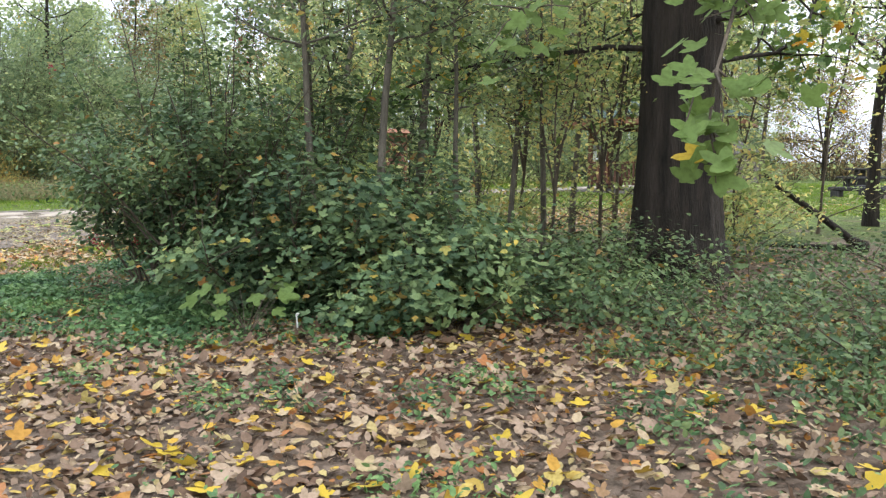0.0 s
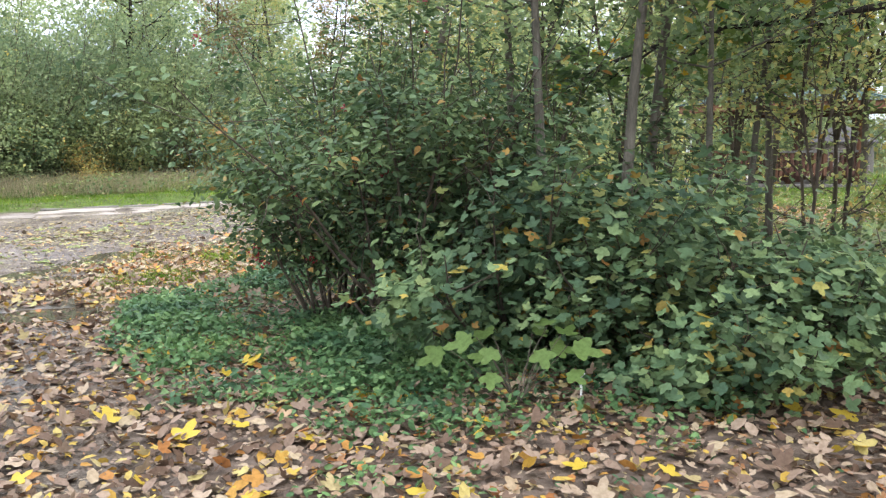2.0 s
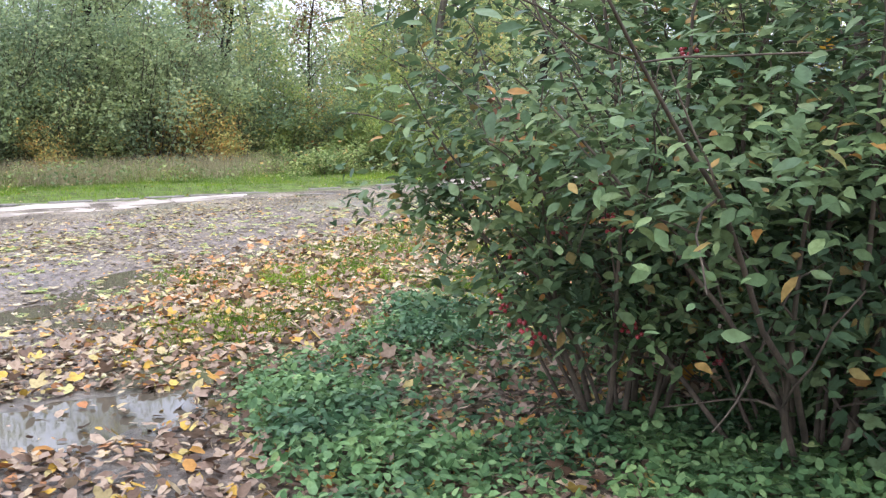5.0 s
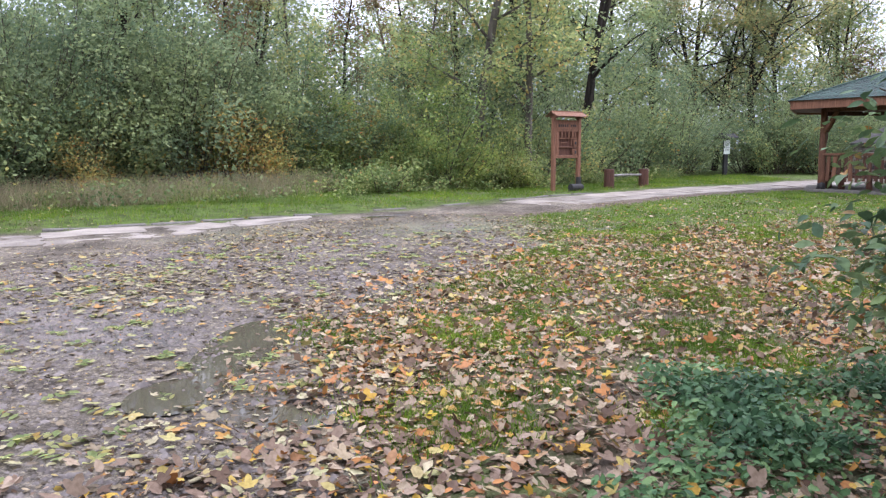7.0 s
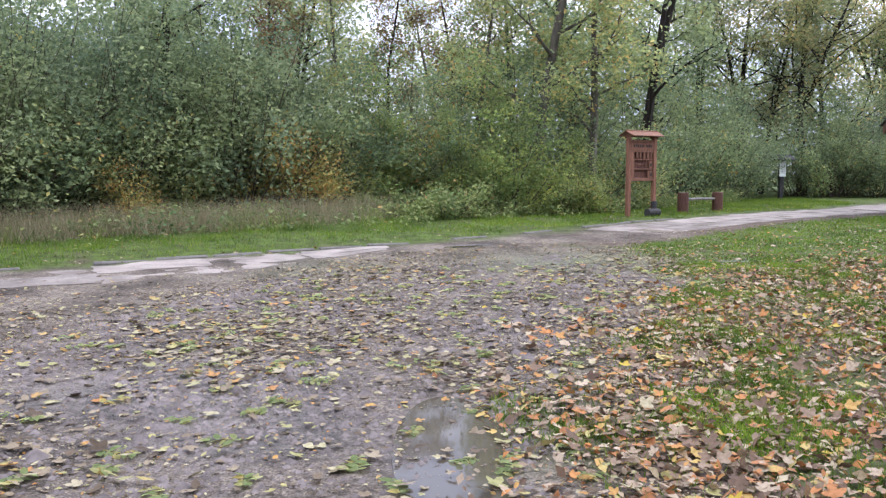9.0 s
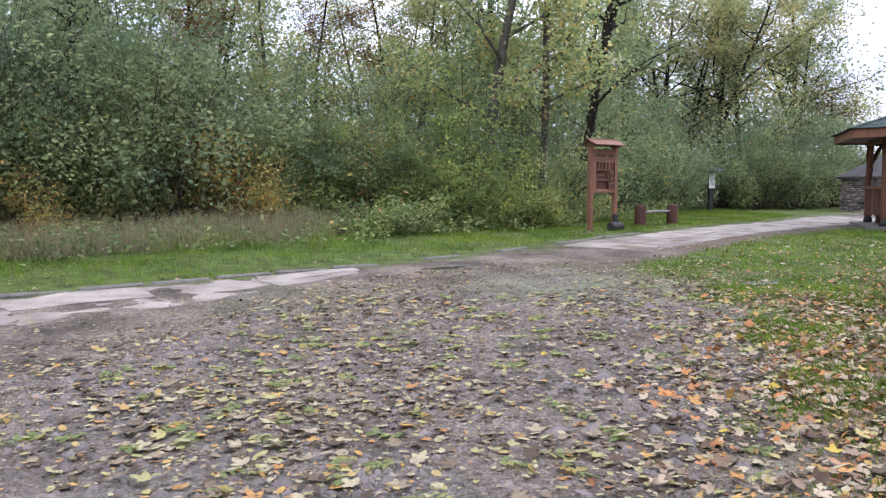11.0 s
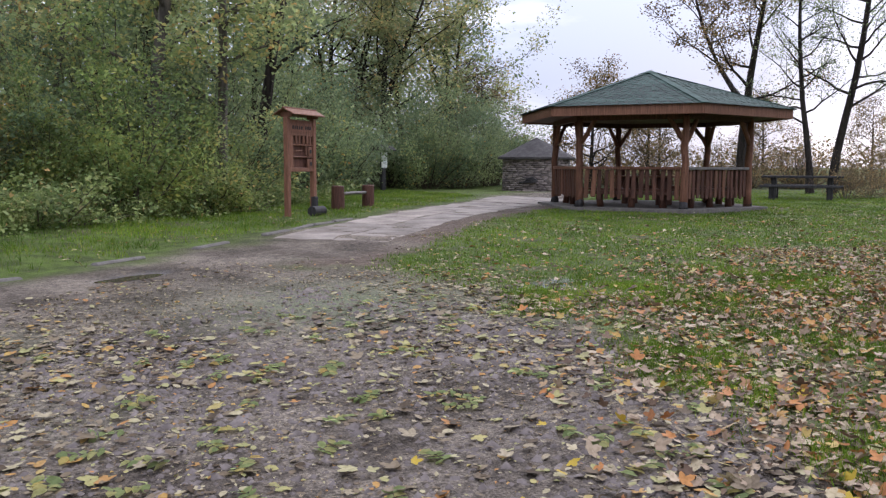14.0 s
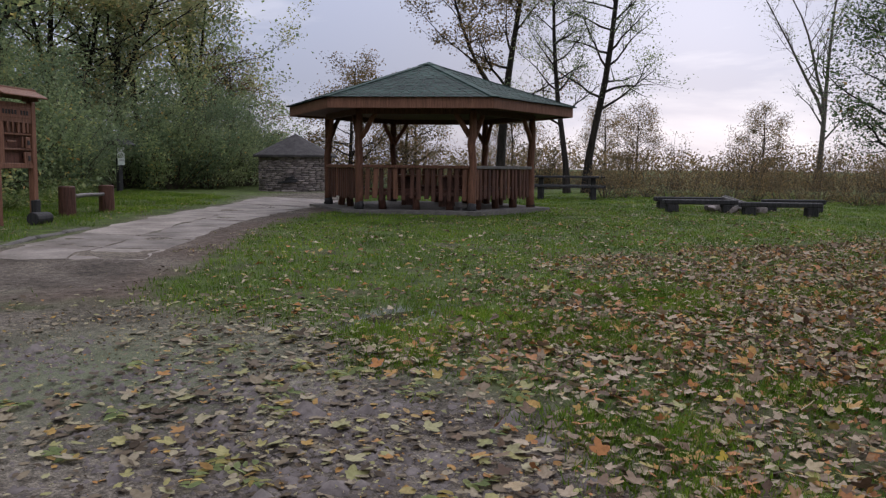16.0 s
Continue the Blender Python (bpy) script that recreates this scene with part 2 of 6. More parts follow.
def two(scale, a, b, lo=0.35, hi=0.65, detail=6.0):
    t = noise_tex(gn, gl, scale, detail)
    r = ramp(gn, [(lo, a), (hi, b)])
    gl.new(t.outputs["Fac"], r.inputs["Fac"])
    return r.outputs["Color"], t.outputs["Fac"]


soil, _ = two(9.0, (0.055, 0.040, 0.029), (0.15, 0.11, 0.082))
turf, _ = two(3.5, (0.042, 0.052, 0.016), (0.088, 0.125, 0.026))
drive, _ = two(1.1, (0.062, 0.052, 0.041), (0.176, 0.152, 0.121), 0.36, 0.64)
grit, grit_f = two(70.0, (0.45, 0.43, 0.42), (1.6, 1.57, 1.53), 0.36, 0.64)
clod, _ = two(18.0, (0.62, 0.6, 0.6), (1.3, 1.28, 1.26), 0.38, 0.62)
drive = mixed(gn, gl, 1.0, mixed(gn, gl, 0.9, drive, grit, "MULTIPLY"), clod, "MULTIPLY")
algae = mixed(gn, gl, attr("algae"), drive, (0.15, 0.165, 0.095))
g1 = mixed(gn, gl, attr("turf"), soil, turf)
g2 = mixed(gn, gl, attr("drive"), g1, algae)
wet = attr("wet")
shine = put(gn, "ShaderNodeMapRange")
shine.inputs["To Min"].default_value, shine.inputs["To Max"].default_value = 0.1, 0.6
gl.new(wet, shine.inputs["Value"])
gl.new(shine.outputs["Result"], gb.inputs["Specular IOR Level"])
g3 = mixed(gn, gl, wet, g2, mixed(gn, gl, 1.0, g2, (0.52, 0.50, 0.48), "MULTIPLY"))
gl.new(g3, gb.inputs["Base Color"])
wet_r = put(gn, "ShaderNodeMapRange")
wet_r.inputs["To Min"].default_value, wet_r.inputs["To Max"].default_value = 0.85, 0.3
gl.new(wet, wet_r.inputs["Value"])
gl.new(wet_r.outputs["Result"], gb.inputs["Roughness"])
lump, lump_f = two(14.0, (0, 0, 0), (1, 1, 1))
hsum = mixed(gn, gl, 0.5, lump, grit)
bump(gn, gl, hsum, gb, 0.7, 0.02)

WATER, qn, ql, qb = mat("puddle_water", 0.04)
qb.inputs["Base Color"].default_value = (0.06, 0.05, 0.035, 1)
qb.inputs["IOR"].default_value = 1.33

# ---- the lie of the land ----
DRIVE_EDGE = [(14, -40), (4, -9), (-0.5, 0.6), (-3.6, 3.9), (-5.2, 5.6), (-6.6, 7.5), (-7.6, 8.9), (-8.3, 10.2), (-8.7, 11.8), (-8.2, 13.5), (-7.4, 16.0),
              (-6.9, 18.5), (-7.1, 20.6), (-8.7, 22.5), (-7.0, 23.5), (-6.4, 25.3), (-3.8, 28.5), (-0.2, 31.6), (3.0, 35.5), (8.5, 42.5), (7.0, 45.5),
              (2.6, 40.5), (0.4, 37.0), (-5.2, 30.0), (-8.2, 26.2), (-9.6, 24.5), (-11.6, 22.3), (-13.8, 20.6), (-16.4, 18.6), (-20.5, 15.6), (-45, -2), (-45, -40)]
PUDDLES = [(-9.2, 11.25, 0.85, 0.26, 102), (-9.12, 10.05, 0.34, 0.24, 95), (-7.3, 7.75, 0.62, 0.40, 40), (-8.35, 9.75, 0.3, 0.2, 0), (-10.7, 22.15, 0.42, 0.16, 40), (-6.2, 20.3, 0.5, 0.22, 20)]
WOODY = [(-5.6, 7.6), (-4.3, 6.3), (-3.0, 5.8), (-1.0, 6.2), (0.6, 5.4), (2.5, 4.6), (12, 2), (22, 6), (20, 13), (6, 14.5), (1, 14.5), (-2.5, 13), (-4.5, 11.5), (-5.6, 10)]


def inside_by(poly, x, y):
    """Signed distance to a polygon's edge, positive inside."""
    x, y = np.asarray(x, float), np.asarray(y, float)
    d, inside = np.full(x.shape, 1e9), np.zeros(x.shape, bool)
    for (ax, ay), (bx, by) in zip(poly, poly[1:] + poly[:1]):
        ex, ey = bx - ax, by - ay
        u = np.clip(((x - ax) * ex + (y - ay) * ey) / (ex * ex + ey * ey), 0, 1)
        d = np.minimum(d, np.hypot(x - ax - u * ex, y - ay - u * ey))
        hit = ((ay > y) != (by > y)) & (x < ex * (y - ay) / (ey if ey else 1e-9) + ax)
        inside ^= hit
    return np.where(inside, d, -d)


def step(a, b, v):
    u = np.clip((np.asarray(v, float) - a) / (b - a), 0, 1)
    return u * u * (3 - 2 * u)


def waves(x, y, k=1.0):
    """Cheap smooth unevenness, between about -1 and 1."""
    return (np.sin(1.7 * k * x + 0.6 * np.sin(1.1 * k * y)) + np.sin(1.3 * k * y + 1.9 + 0.8 * np.sin(0.9 * k * x)) + np.sin(2.9 * k * (x + 0.7 * y)) * 0.6
            + np.sin(4.3 * k * (0.6 * x - y) + 1.0) * 0.4) / 3.0


PATH_SIDE = [(-8.2, 22.6), (-6.9, 24.4), (-3.8, 28.4), (-1.5, 30.7), (0.6, 32.3)]


def path_side(x, y):
    """Distance from the trodden right-hand edge of the path."""
    x, y = np.asarray(x, float), np.asarray(y, float)
    d = np.full(x.shape, 1e9)
    for (ax, ay), (bx, by) in zip(PATH_SIDE, PATH_SIDE[1:]):
        ex, ey = bx - ax, by - ay
        u = np.clip(((x - ax) * ex + (y - ay) * ey) / (ex * ex + ey * ey), 0, 1)
        d = np.minimum(d, np.hypot(x - ax - u * ex, y - ay - u * ey))
    return d


def hollow(x, y):
    out = np.zeros(np.shape(x))
    for cx, cy, a, b, turn in PUDDLES:
        c, s = math.cos(radians(turn)), math.sin(radians(turn))
        u, v = (x - cx) * c + (y - cy) * s, -(x - cx) * s + (y - cy) * c
        out = np.maximum(out, np.exp(-((u / a) ** 2 + (v / b) ** 2) * 0.8))
    return out


def lie(x, y):
    x, y = np.asarray(x, float), np.asarray(y, float)
    z = 0.12 + 0.33 * step(14, 31, y) - 0.05 * step(38, 48, y)
    z = z + 0.018 * waves(x, y, 0.9) + 0.010 * waves(x + 9, y, 2.7)
    z = z + 0.10 * step(0.3, 1.5, -inside_by(DRIVE_EDGE, x, y)) * step(-9, -13, x)
    return z - 0.05 * hollow(x, y) * (0.75 + 0.45 * waves(x, y, 4.5))


def axis(a, b, fine, far):
    core = np.arange(a, b + 1e-6, fine)
    out, s, v = [], fine, 0.0
    while v < far:
        s *= 1.35
        v += s
        out.append(v)
    out = np.array(out)
    return np.concatenate([(a - out)[::-1], core, b + out])


def quick_mesh(name, verts, faces, material, smooth=True):
    """A mesh from arrays; all faces have as many corners."""
    verts, faces = np.asarray(verts, np.float32), np.asarray(faces, np.int32)
    me = bpy.data.meshes.new(name)
    k = faces.shape[1]
    me.vertices.add(len(verts))
    me.vertices.foreach_set("co", verts.ravel())
    me.loops.add(faces.size)
    me.loops.foreach_set("vertex_index", faces.ravel())
    me.polygons.add(len(faces))
    me.polygons.foreach_set("loop_start", np.arange(0, faces.size, k, dtype=np.int32))
    me.polygons.foreach_set("loop_total", np.full(len(faces), k, np.int32))
    if smooth:
        me.polygons.foreach_set("use_smooth", np.ones(len(faces), bool))
    me.update(calc_edges=True)
    me.materials.append(material)
    return me


gx, gy = axis(-20, 14, 0.16, 1500), axis(-3, 36, 0.16, 1500)
GX, GY = np.meshgrid(gx, gy)
GZ = lie(GX, GY)
nx, ny = len(gx), len(gy)
ii = (np.arange(ny - 1)[:, None] * nx + np.arange(nx - 1)[None, :]).ravel()
ground = new("ground", quick_mesh("ground", np.stack([GX.ravel(), GY.ravel(), GZ.ravel()], 1), np.stack([ii, ii + 1, ii + nx + 1, ii + nx], 1), GROUND))
tagged(ground, "uneven ground of soil, turf and a muddy gravel drive", "ground", kind="structure")
drive_d = inside_by(DRIVE_EDGE, GX, GY)
drive_m = step(-0.5, 0.5, drive_d + 0.35 * waves(GX, GY, 2.2))
wood_m = step(-0.6, 0.9, inside_by(WOODY, GX, GY) + 0.3 * waves(GX, GY, 1.7))
near_m = step(9.5, 7.0, GY + 0.5 * GX + 0.8 * waves(GX, GY, 0.8))
for key, val in (("drive", drive_m * (1 - 0.75 * step(6.0, 3.5, GY + 0.0 * GX) * step(-6, -3, GX))),
                 ("turf", (1 - wood_m) * step(6.0, 9.5, GY) * (0.75 + 0.25 * step(13, 19, GY + 0.6 * waves(GX, GY, 1.1))) * step(-0.5, 0.4, waves(GX + 4, GY, 2.1) + 0.8 * step(13, 20, GY)) * step(0.35, 0.8, path_side(GX, GY) + 0.3 * waves(GX, GY, 3.0))),
                 ("algae", 0.8 * np.exp(-(((GX + 8.7) / 1.4) ** 2 + ((GY - 19.9) / 1.1) ** 2)) + 0.25 * step(0.3, 0.8, waves(GX, GY, 0.5))),
                 ("wet", np.clip(1.3 * step(0.1, 0.7, hollow(GX, GY)) + 0.8 * drive_m * step(0.05, 0.6, waves(GX + 3, GY, 0.75)) * step(17, 12, GY) * step(-19, -14, GX), 0, 1))):
    ground.data.attributes.new(key, "FLOAT", "POINT").data.foreach_set("value", val.ravel().astype(np.float32))


# ---- building helpers ----
def part(name, data, material, parent, label=""):
    """Links a bmesh or mesh as one mesh object, under a thing or part where given."""
    if isinstance(data, bmesh.types.BMesh):
        me = bpy.data.meshes.new(name)
        data.normal_update()
        data.to_mesh(me)
        data.free()
        me.materials.append(material)
    else:
        me = data
    ob = new(name, me)
    if parent:
        ob.parent = parent
    if label:
        ob["label"] = label
    return ob


def empty(name, m, label, category, group="", kind=""):
    ob = new(name)
    ob.empty_display_size = 0.2
    ob.matrix_world = m
    return tagged(ob, label, category, group, kind)


def box(bm, c, size, m=None, bevel=0.0):
    t = Matrix.Translation(c) @ Matrix.Diagonal((*size, 1))
    r = bmesh.ops.create_cube(bm, size=1, matrix=(m @ t) if m else t)
    if bevel:
        es = list({e for v in r["verts"] for e in v.link_edges})
        bmesh.ops.bevel(bm, geom=es, offset=bevel, segments=1, affect="EDGES", profile=0.5)


def boxed(c, size, m=None, bevel=0.008):
    bm = bmesh.new()
    box(bm, c, size, m, bevel)
    return bm


def tube_data(lines, sides=6):
    """Tapered tubes along polylines: (points, radii) -> verts, quads."""
    vs, fs, base = [], [], 0
    ang = np.arange(sides) * 2 * np.pi / sides
    for pts, rad in lines:
        pts = np.asarray(pts, float)
        k = len(pts)
        tan = np.gradient(pts, axis=0)
        tan /= np.linalg.norm(tan, axis=1)[:, None] + 1e-9
        ref = np.where(np.abs(tan[:, 2:3]) > 0.9, np.array([[1.0, 0, 0]]), np.array([[0, 0, 1.0]]))
        u = np.cross(tan, ref)
        u /= np.linalg.norm(u, axis=1)[:, None] + 1e-9
        w = np.cross(tan, u)
        ring = pts[:, None] + np.asarray(rad)[:, None, None] * (np.cos(ang)[None, :, None] * u[:, None] + np.sin(ang)[None, :, None] * w[:, None])
        vs.append(ring.reshape(-1, 3))
        a = (np.arange(k - 1)[:, None] * sides + np.arange(sides)[None]).ravel()
        b = (np.arange(k - 1)[:, None] * sides + (np.arange(sides) + 1)[None] % sides).ravel()
        fs.append(np.stack([a, b, b + sides, a + sides], 1) + base)
        base += k * sides
    return np.concatenate(vs), np.concatenate(fs)


def oval_leaf():
    """A pointed oval blade, folded along its midrib, with a drooping tip."""
    v = [(0, 0, 0)]
    for y, w, z in ((0.16, 0.16, 0.0), (0.42, 0.265, -0.02), (0.72, 0.185, -0.05)):
        v += [(w, y, z + 0.05), (0, y + 0.02, z), (-w, y, z + 0.05)]
    v.append((0, 1.05, -0.12))
    f = [(0, 1, 2), (0, 2, 3)]
    for k in (1, 4):
        f += [(k, k + 3, k + 1), (k + 3, k + 4, k + 1), (k + 1, k + 4, k + 2), (k + 4, k + 5, k + 2)]
    f += [(7, 10, 8), (8, 10, 9)]
    return np.array(v, float), np.array(f)


LEAF_OVAL = oval_leaf()
LEAF_MID = (np.array([(0, 0, 0), (0.27, 0.22, 0.03), (0, 0.45, -0.03), (-0.27, 0.22, 0.03), (0.26, 0.66, 0.0), (-0.26, 0.66, 0.0), (0, 1.02, -0.1)]),
            np.array([(0, 1, 2), (0, 2, 3), (1, 4, 2), (2, 5, 3), (4, 6, 2), (6, 5, 2)]))
LEAF_FLAT = (LEAF_MID[0] * np.array([1, 1, 0.4]), LEAF_MID[1])
LEAF_FOLD = (np.array([(0, 0, 0), (0.32, 0.5, 0.07), (0, 1.0, -0.06), (-0.32, 0.5, 0.07)]), np.array([(0, 1, 2), (0, 2, 3)]))
LEAF_BLADE = (np.array([(-0.5, 0, 0), (0.5, 0, 0), (0, 1.0, 0)]), np.array([(0, 1, 2)]))


def lobed_leaf():
    """A five-lobed maple outline round a middle point."""
    out = [(0, 0.0)]
    for a, r, g in ((-128, 0.42, 0.22), (-66, 0.78, 0.34), (0, 1.0, 0.38), (66, 0.78, 0.34), (128, 0.42, 0.22)):
        out += [(a - 17, r * 0.80), (a, r), (a + 17, r * 0.80)]
    ring = [(math.sin(radians(a)) * r, math.cos(radians(a)) * r + 0.42) for a, r in out[1:]]
    gaps = []
    for i in range(len(ring)):
        gaps.append(ring[i])
        if i % 3 == 2 and i < len(ring) - 1:
            a = (out[1:][i][0] + out[1:][i + 1][0]) / 2
            gaps.append((math.sin(radians(a)) * 0.46, math.cos(radians(a)) * 0.46 + 0.42))
    gaps.append((0, 0.18))
    v = np.array([(0, 0.42, -0.03)] + [(x, y, 0.10 * (x * x + (y - 0.4) ** 2)) for x, y in gaps])
    k = len(gaps)
    return v, np.array([(0, 1 + i, 1 + (i + 1) % k) for i in range(k)])


LEAF_MAPLE_SHAPE = lobed_leaf()


def leaf_data(points, normals, sizes, shape, rng, spin=None):
    """Many leaves of one shape: each grows from its point, its upper face along its normal."""
    tv, tf = shape
    k = len(points)
    n = normals / (np.linalg.norm(normals, axis=1)[:, None] + 1e-9)
    ref = rng.normal(size=(k, 3)) if spin is None else spin
    y = ref - (ref * n).sum(1)[:, None] * n
    y /= np.linalg.norm(y, axis=1)[:, None] + 1e-9
    x = np.cross(y, n)
    s = np.asarray(sizes)[:, None, None]
    curl = rng.uniform(0.2, 2.2, k)[:, None, None]
    v = points[:, None] + s * (tv[None, :, 0:1] * x[:, None] + tv[None, :, 1:2] * y[:, None] + curl * tv[None, :, 2:3] * n[:, None])
    f = tf[None] + (np.arange(k) * len(tv))[:, None, None]
    return v.reshape(-1, 3), f.reshape(-1, tf.shape[1])


def leaf_mesh(name, points, normals, sizes, shape, material, rng, spin=None):
    return quick_mesh(name, *leaf_data(np.asarray(points), np.asarray(normals), sizes, shape, rng, spin), material)


def grow(rng, start, way, length, r0, r1, kinks=6, wander=0.12, lift=0.0):
    pts, p, d = [np.array(start, float)], np.array(start, float), np.array(way, float)
    d /= np.linalg.norm(d)
    for _ in range(kinks):
        d = d + rng.normal(0, wander, 3) + np.array([0, 0, lift])
        d /= np.linalg.norm(d)
        p = p + d * length / kinks
        pts.append(p.copy())
    return np.array(pts), np.linspace(r0, r1, kinks + 1)


def woody(rng, height, r, first=0.3, limbs=14, reach=2.5, up=0.5, twigs=4, lean=(0, 0), sides_lift=0.05, fork=0):
    """Trunk, limbs and twigs as tubes, and the places where leaves sit."""
    lines, seats = [], []
    trunks = [grow(rng, (0, 0, -0.15), (lean[0], lean[1], 1), height, r, r * 0.15, 9, 0.05)]
    for _ in range(fork):
        p, rr = trunks[0]
        trunks.append(grow(rng, p[3], (*rng.normal(0, 0.4, 2), 1), height * 0.65, rr[3] * 0.8, 0.02, 7, 0.08))
    for p, rr in trunks:
        rr = rr.copy()
        rr[0] *= 1.35
        lines.append((p, rr))
    for i in range(limbs):
        p, rr = trunks[i % len(trunks)]
        f = first + (0.97 - first) * (i + rng.uniform(0, 1)) / limbs
        q = f * (len(p) - 1)
        j = min(int(q), len(p) - 2)
        at = p[j] + (p[j + 1] - p[j]) * (q - j)
        a = i * 2.4 + rng.uniform(-0.5, 0.5)
        ln = reach * (1.15 - 0.75 * f) * rng.uniform(0.7, 1.2)
        limb = grow(rng, at, (math.cos(a), math.sin(a), up + rng.uniform(-0.2, 0.3)), ln, max(rr[j] * 0.42, 0.008), 0.005, 6, 0.16, sides_lift)
        lines.append(limb)
        for k in range(2, 7):
            seats.append(limb[0][k])
        for _ in range(twigs):
            k = rng.integers(2, 6)
            d = limb[0][k] - limb[0][k - 1]
            d = d / np.linalg.norm(d) + rng.normal(0, 0.65, 3)
            tw = grow(rng, limb[0][k], d, ln * rng.uniform(0.25, 0.5), max(limb[1][k] * 0.6, 0.005), 0.003, 3, 0.2, 0.03)
            lines.append(tw)
            seats += [tw[0][1], tw[0][2], tw[0][3]]
    return lines, np.array(seats)


def bushy(rng, height, radius, stems=22, twigs=5, thick=0.02, fall=0.72):
    """Many stems fanning up from one stool; for each stem its tubes, and all leaf seats."""
    groups, seats = [], []
    for i in range(stems):
        a = i * 2.4 + rng.uniform(-0.4, 0.4)
        u = ((i + 0.5) / stems) ** 0.7
        base = (0.22 * radius * u * math.cos(a), 0.22 * radius * u * math.sin(a), -0.08)
        rise = height * (1.0 - fall * u) * rng.uniform(0.75, 1.15)
        out = radius * (0.25 + 0.85 * u) * rng.uniform(0.75, 1.15)
        way = (math.cos(a) * out, math.sin(a) * out, rise)
        stem = grow(rng, base, way, math.hypot(out, rise), thick * rng.uniform(0.7, 1.2), 0.004, 8, 0.11, 0.02)
        lines = [stem]
        seats += [stem[0][k] for k in range(2, 9)]
        for _ in range(twigs):
            k = rng.integers(2, 8)
            d = stem[0][k] - stem[0][k - 1]
            tw = grow(rng, stem[0][k], d / np.linalg.norm(d) + rng.normal(0, 0.7, 3), math.hypot(out, rise) * rng.uniform(0.15, 0.35), stem[1][k] * 0.55, 0.003, 4, 0.2)
            lines.append(tw)
            seats += [tw[0][2], tw[0][3], tw[0][4]]
        groups.append(lines)
    return groups, np.array(seats)


def make_bush(name, seed, label, category, leaf, leaves, size, spread, height, radius, stems=22, group="", shape=LEAF_FOLD):
    rng = np.random.default_rng(seed)
    groups, seats = bushy(rng, height, radius, stems, 3)
    thing = empty(name, Matrix(), label, category, group)
    part("stem", quick_mesh("stem", *tube_data([ln for g in groups for ln in g], 4), TWIG), TWIG, thing)
    p, n = crown_points(rng, seats, leaves, spread)
    keep = p[:, 2] > 0.02
    p, n = p[keep], n[keep]
    part("foliage", leaf_mesh("foliage", p, n, rng.uniform(0.6, 1.25, len(p)) * size, shape, leaf, rng), leaf, thing)
    return thing


def crown_points(rng, seats, count, spread, tilt=0.55):
    """Leaf places, gathered in uneven clumps about the twigs."""
    w = rng.gamma(0.8, 1.0, len(seats))
    idx = rng.choice(len(seats), count, p=w / w.sum())
    p = seats[idx] + rng.normal(0, spread, (count, 3)) * np.array([1, 1, 0.75])
    n = rng.normal(0, tilt, (count, 3)) + np.array([0, 0, 0.9])
    return p, n


def make_tree(name, seed, label, category, bark, leaf, leaves, size, spread, shape=LEAF_FOLD, sides=5, group="", **kw):
    rng = np.random.default_rng(seed)
    lines, seats = woody(rng, **kw)
    thing = empty(name, Matrix(), label, category, group)
    part("trunk", quick_mesh("trunk", *tube_data(lines, sides), bark), bark, thing)
    if leaves:
        p, n = crown_points(rng, seats, leaves, spread)
        keep = p[:, 2] > 0.05
        p, n = p[keep], n[keep]
        part("crown", leaf_mesh("crown", p, n, rng.uniform(0.6, 1.25, len(p)) * size, shape, leaf, rng), leaf, thing)
    return thing


def stand(ob, x, y, turn=0.0, s=1.0, sink=0.0, sz=None):
    ob.matrix_basis = Matrix.Translation((x, y, float(lie(x, y)) - sink)) @ pose(0, 0, 0, 0, 0, turn) @ Matrix.Diagonal((s, s, sz or s, 1))
    return ob


def again(ob, x, y, turn=0.0, s=1.0, sink=0.0, sz=None):
    keep, ob.scale = ob.scale.copy(), (1, 1, 1)
    c = copy_thing(ob, Matrix.Translation((x, y, float(lie(x, y)) - sink)) @ pose(0, 0, 0, 0, 0, turn) @ Matrix.Diagonal((s, s, sz or s, 1)))
    ob.scale = keep
    return c

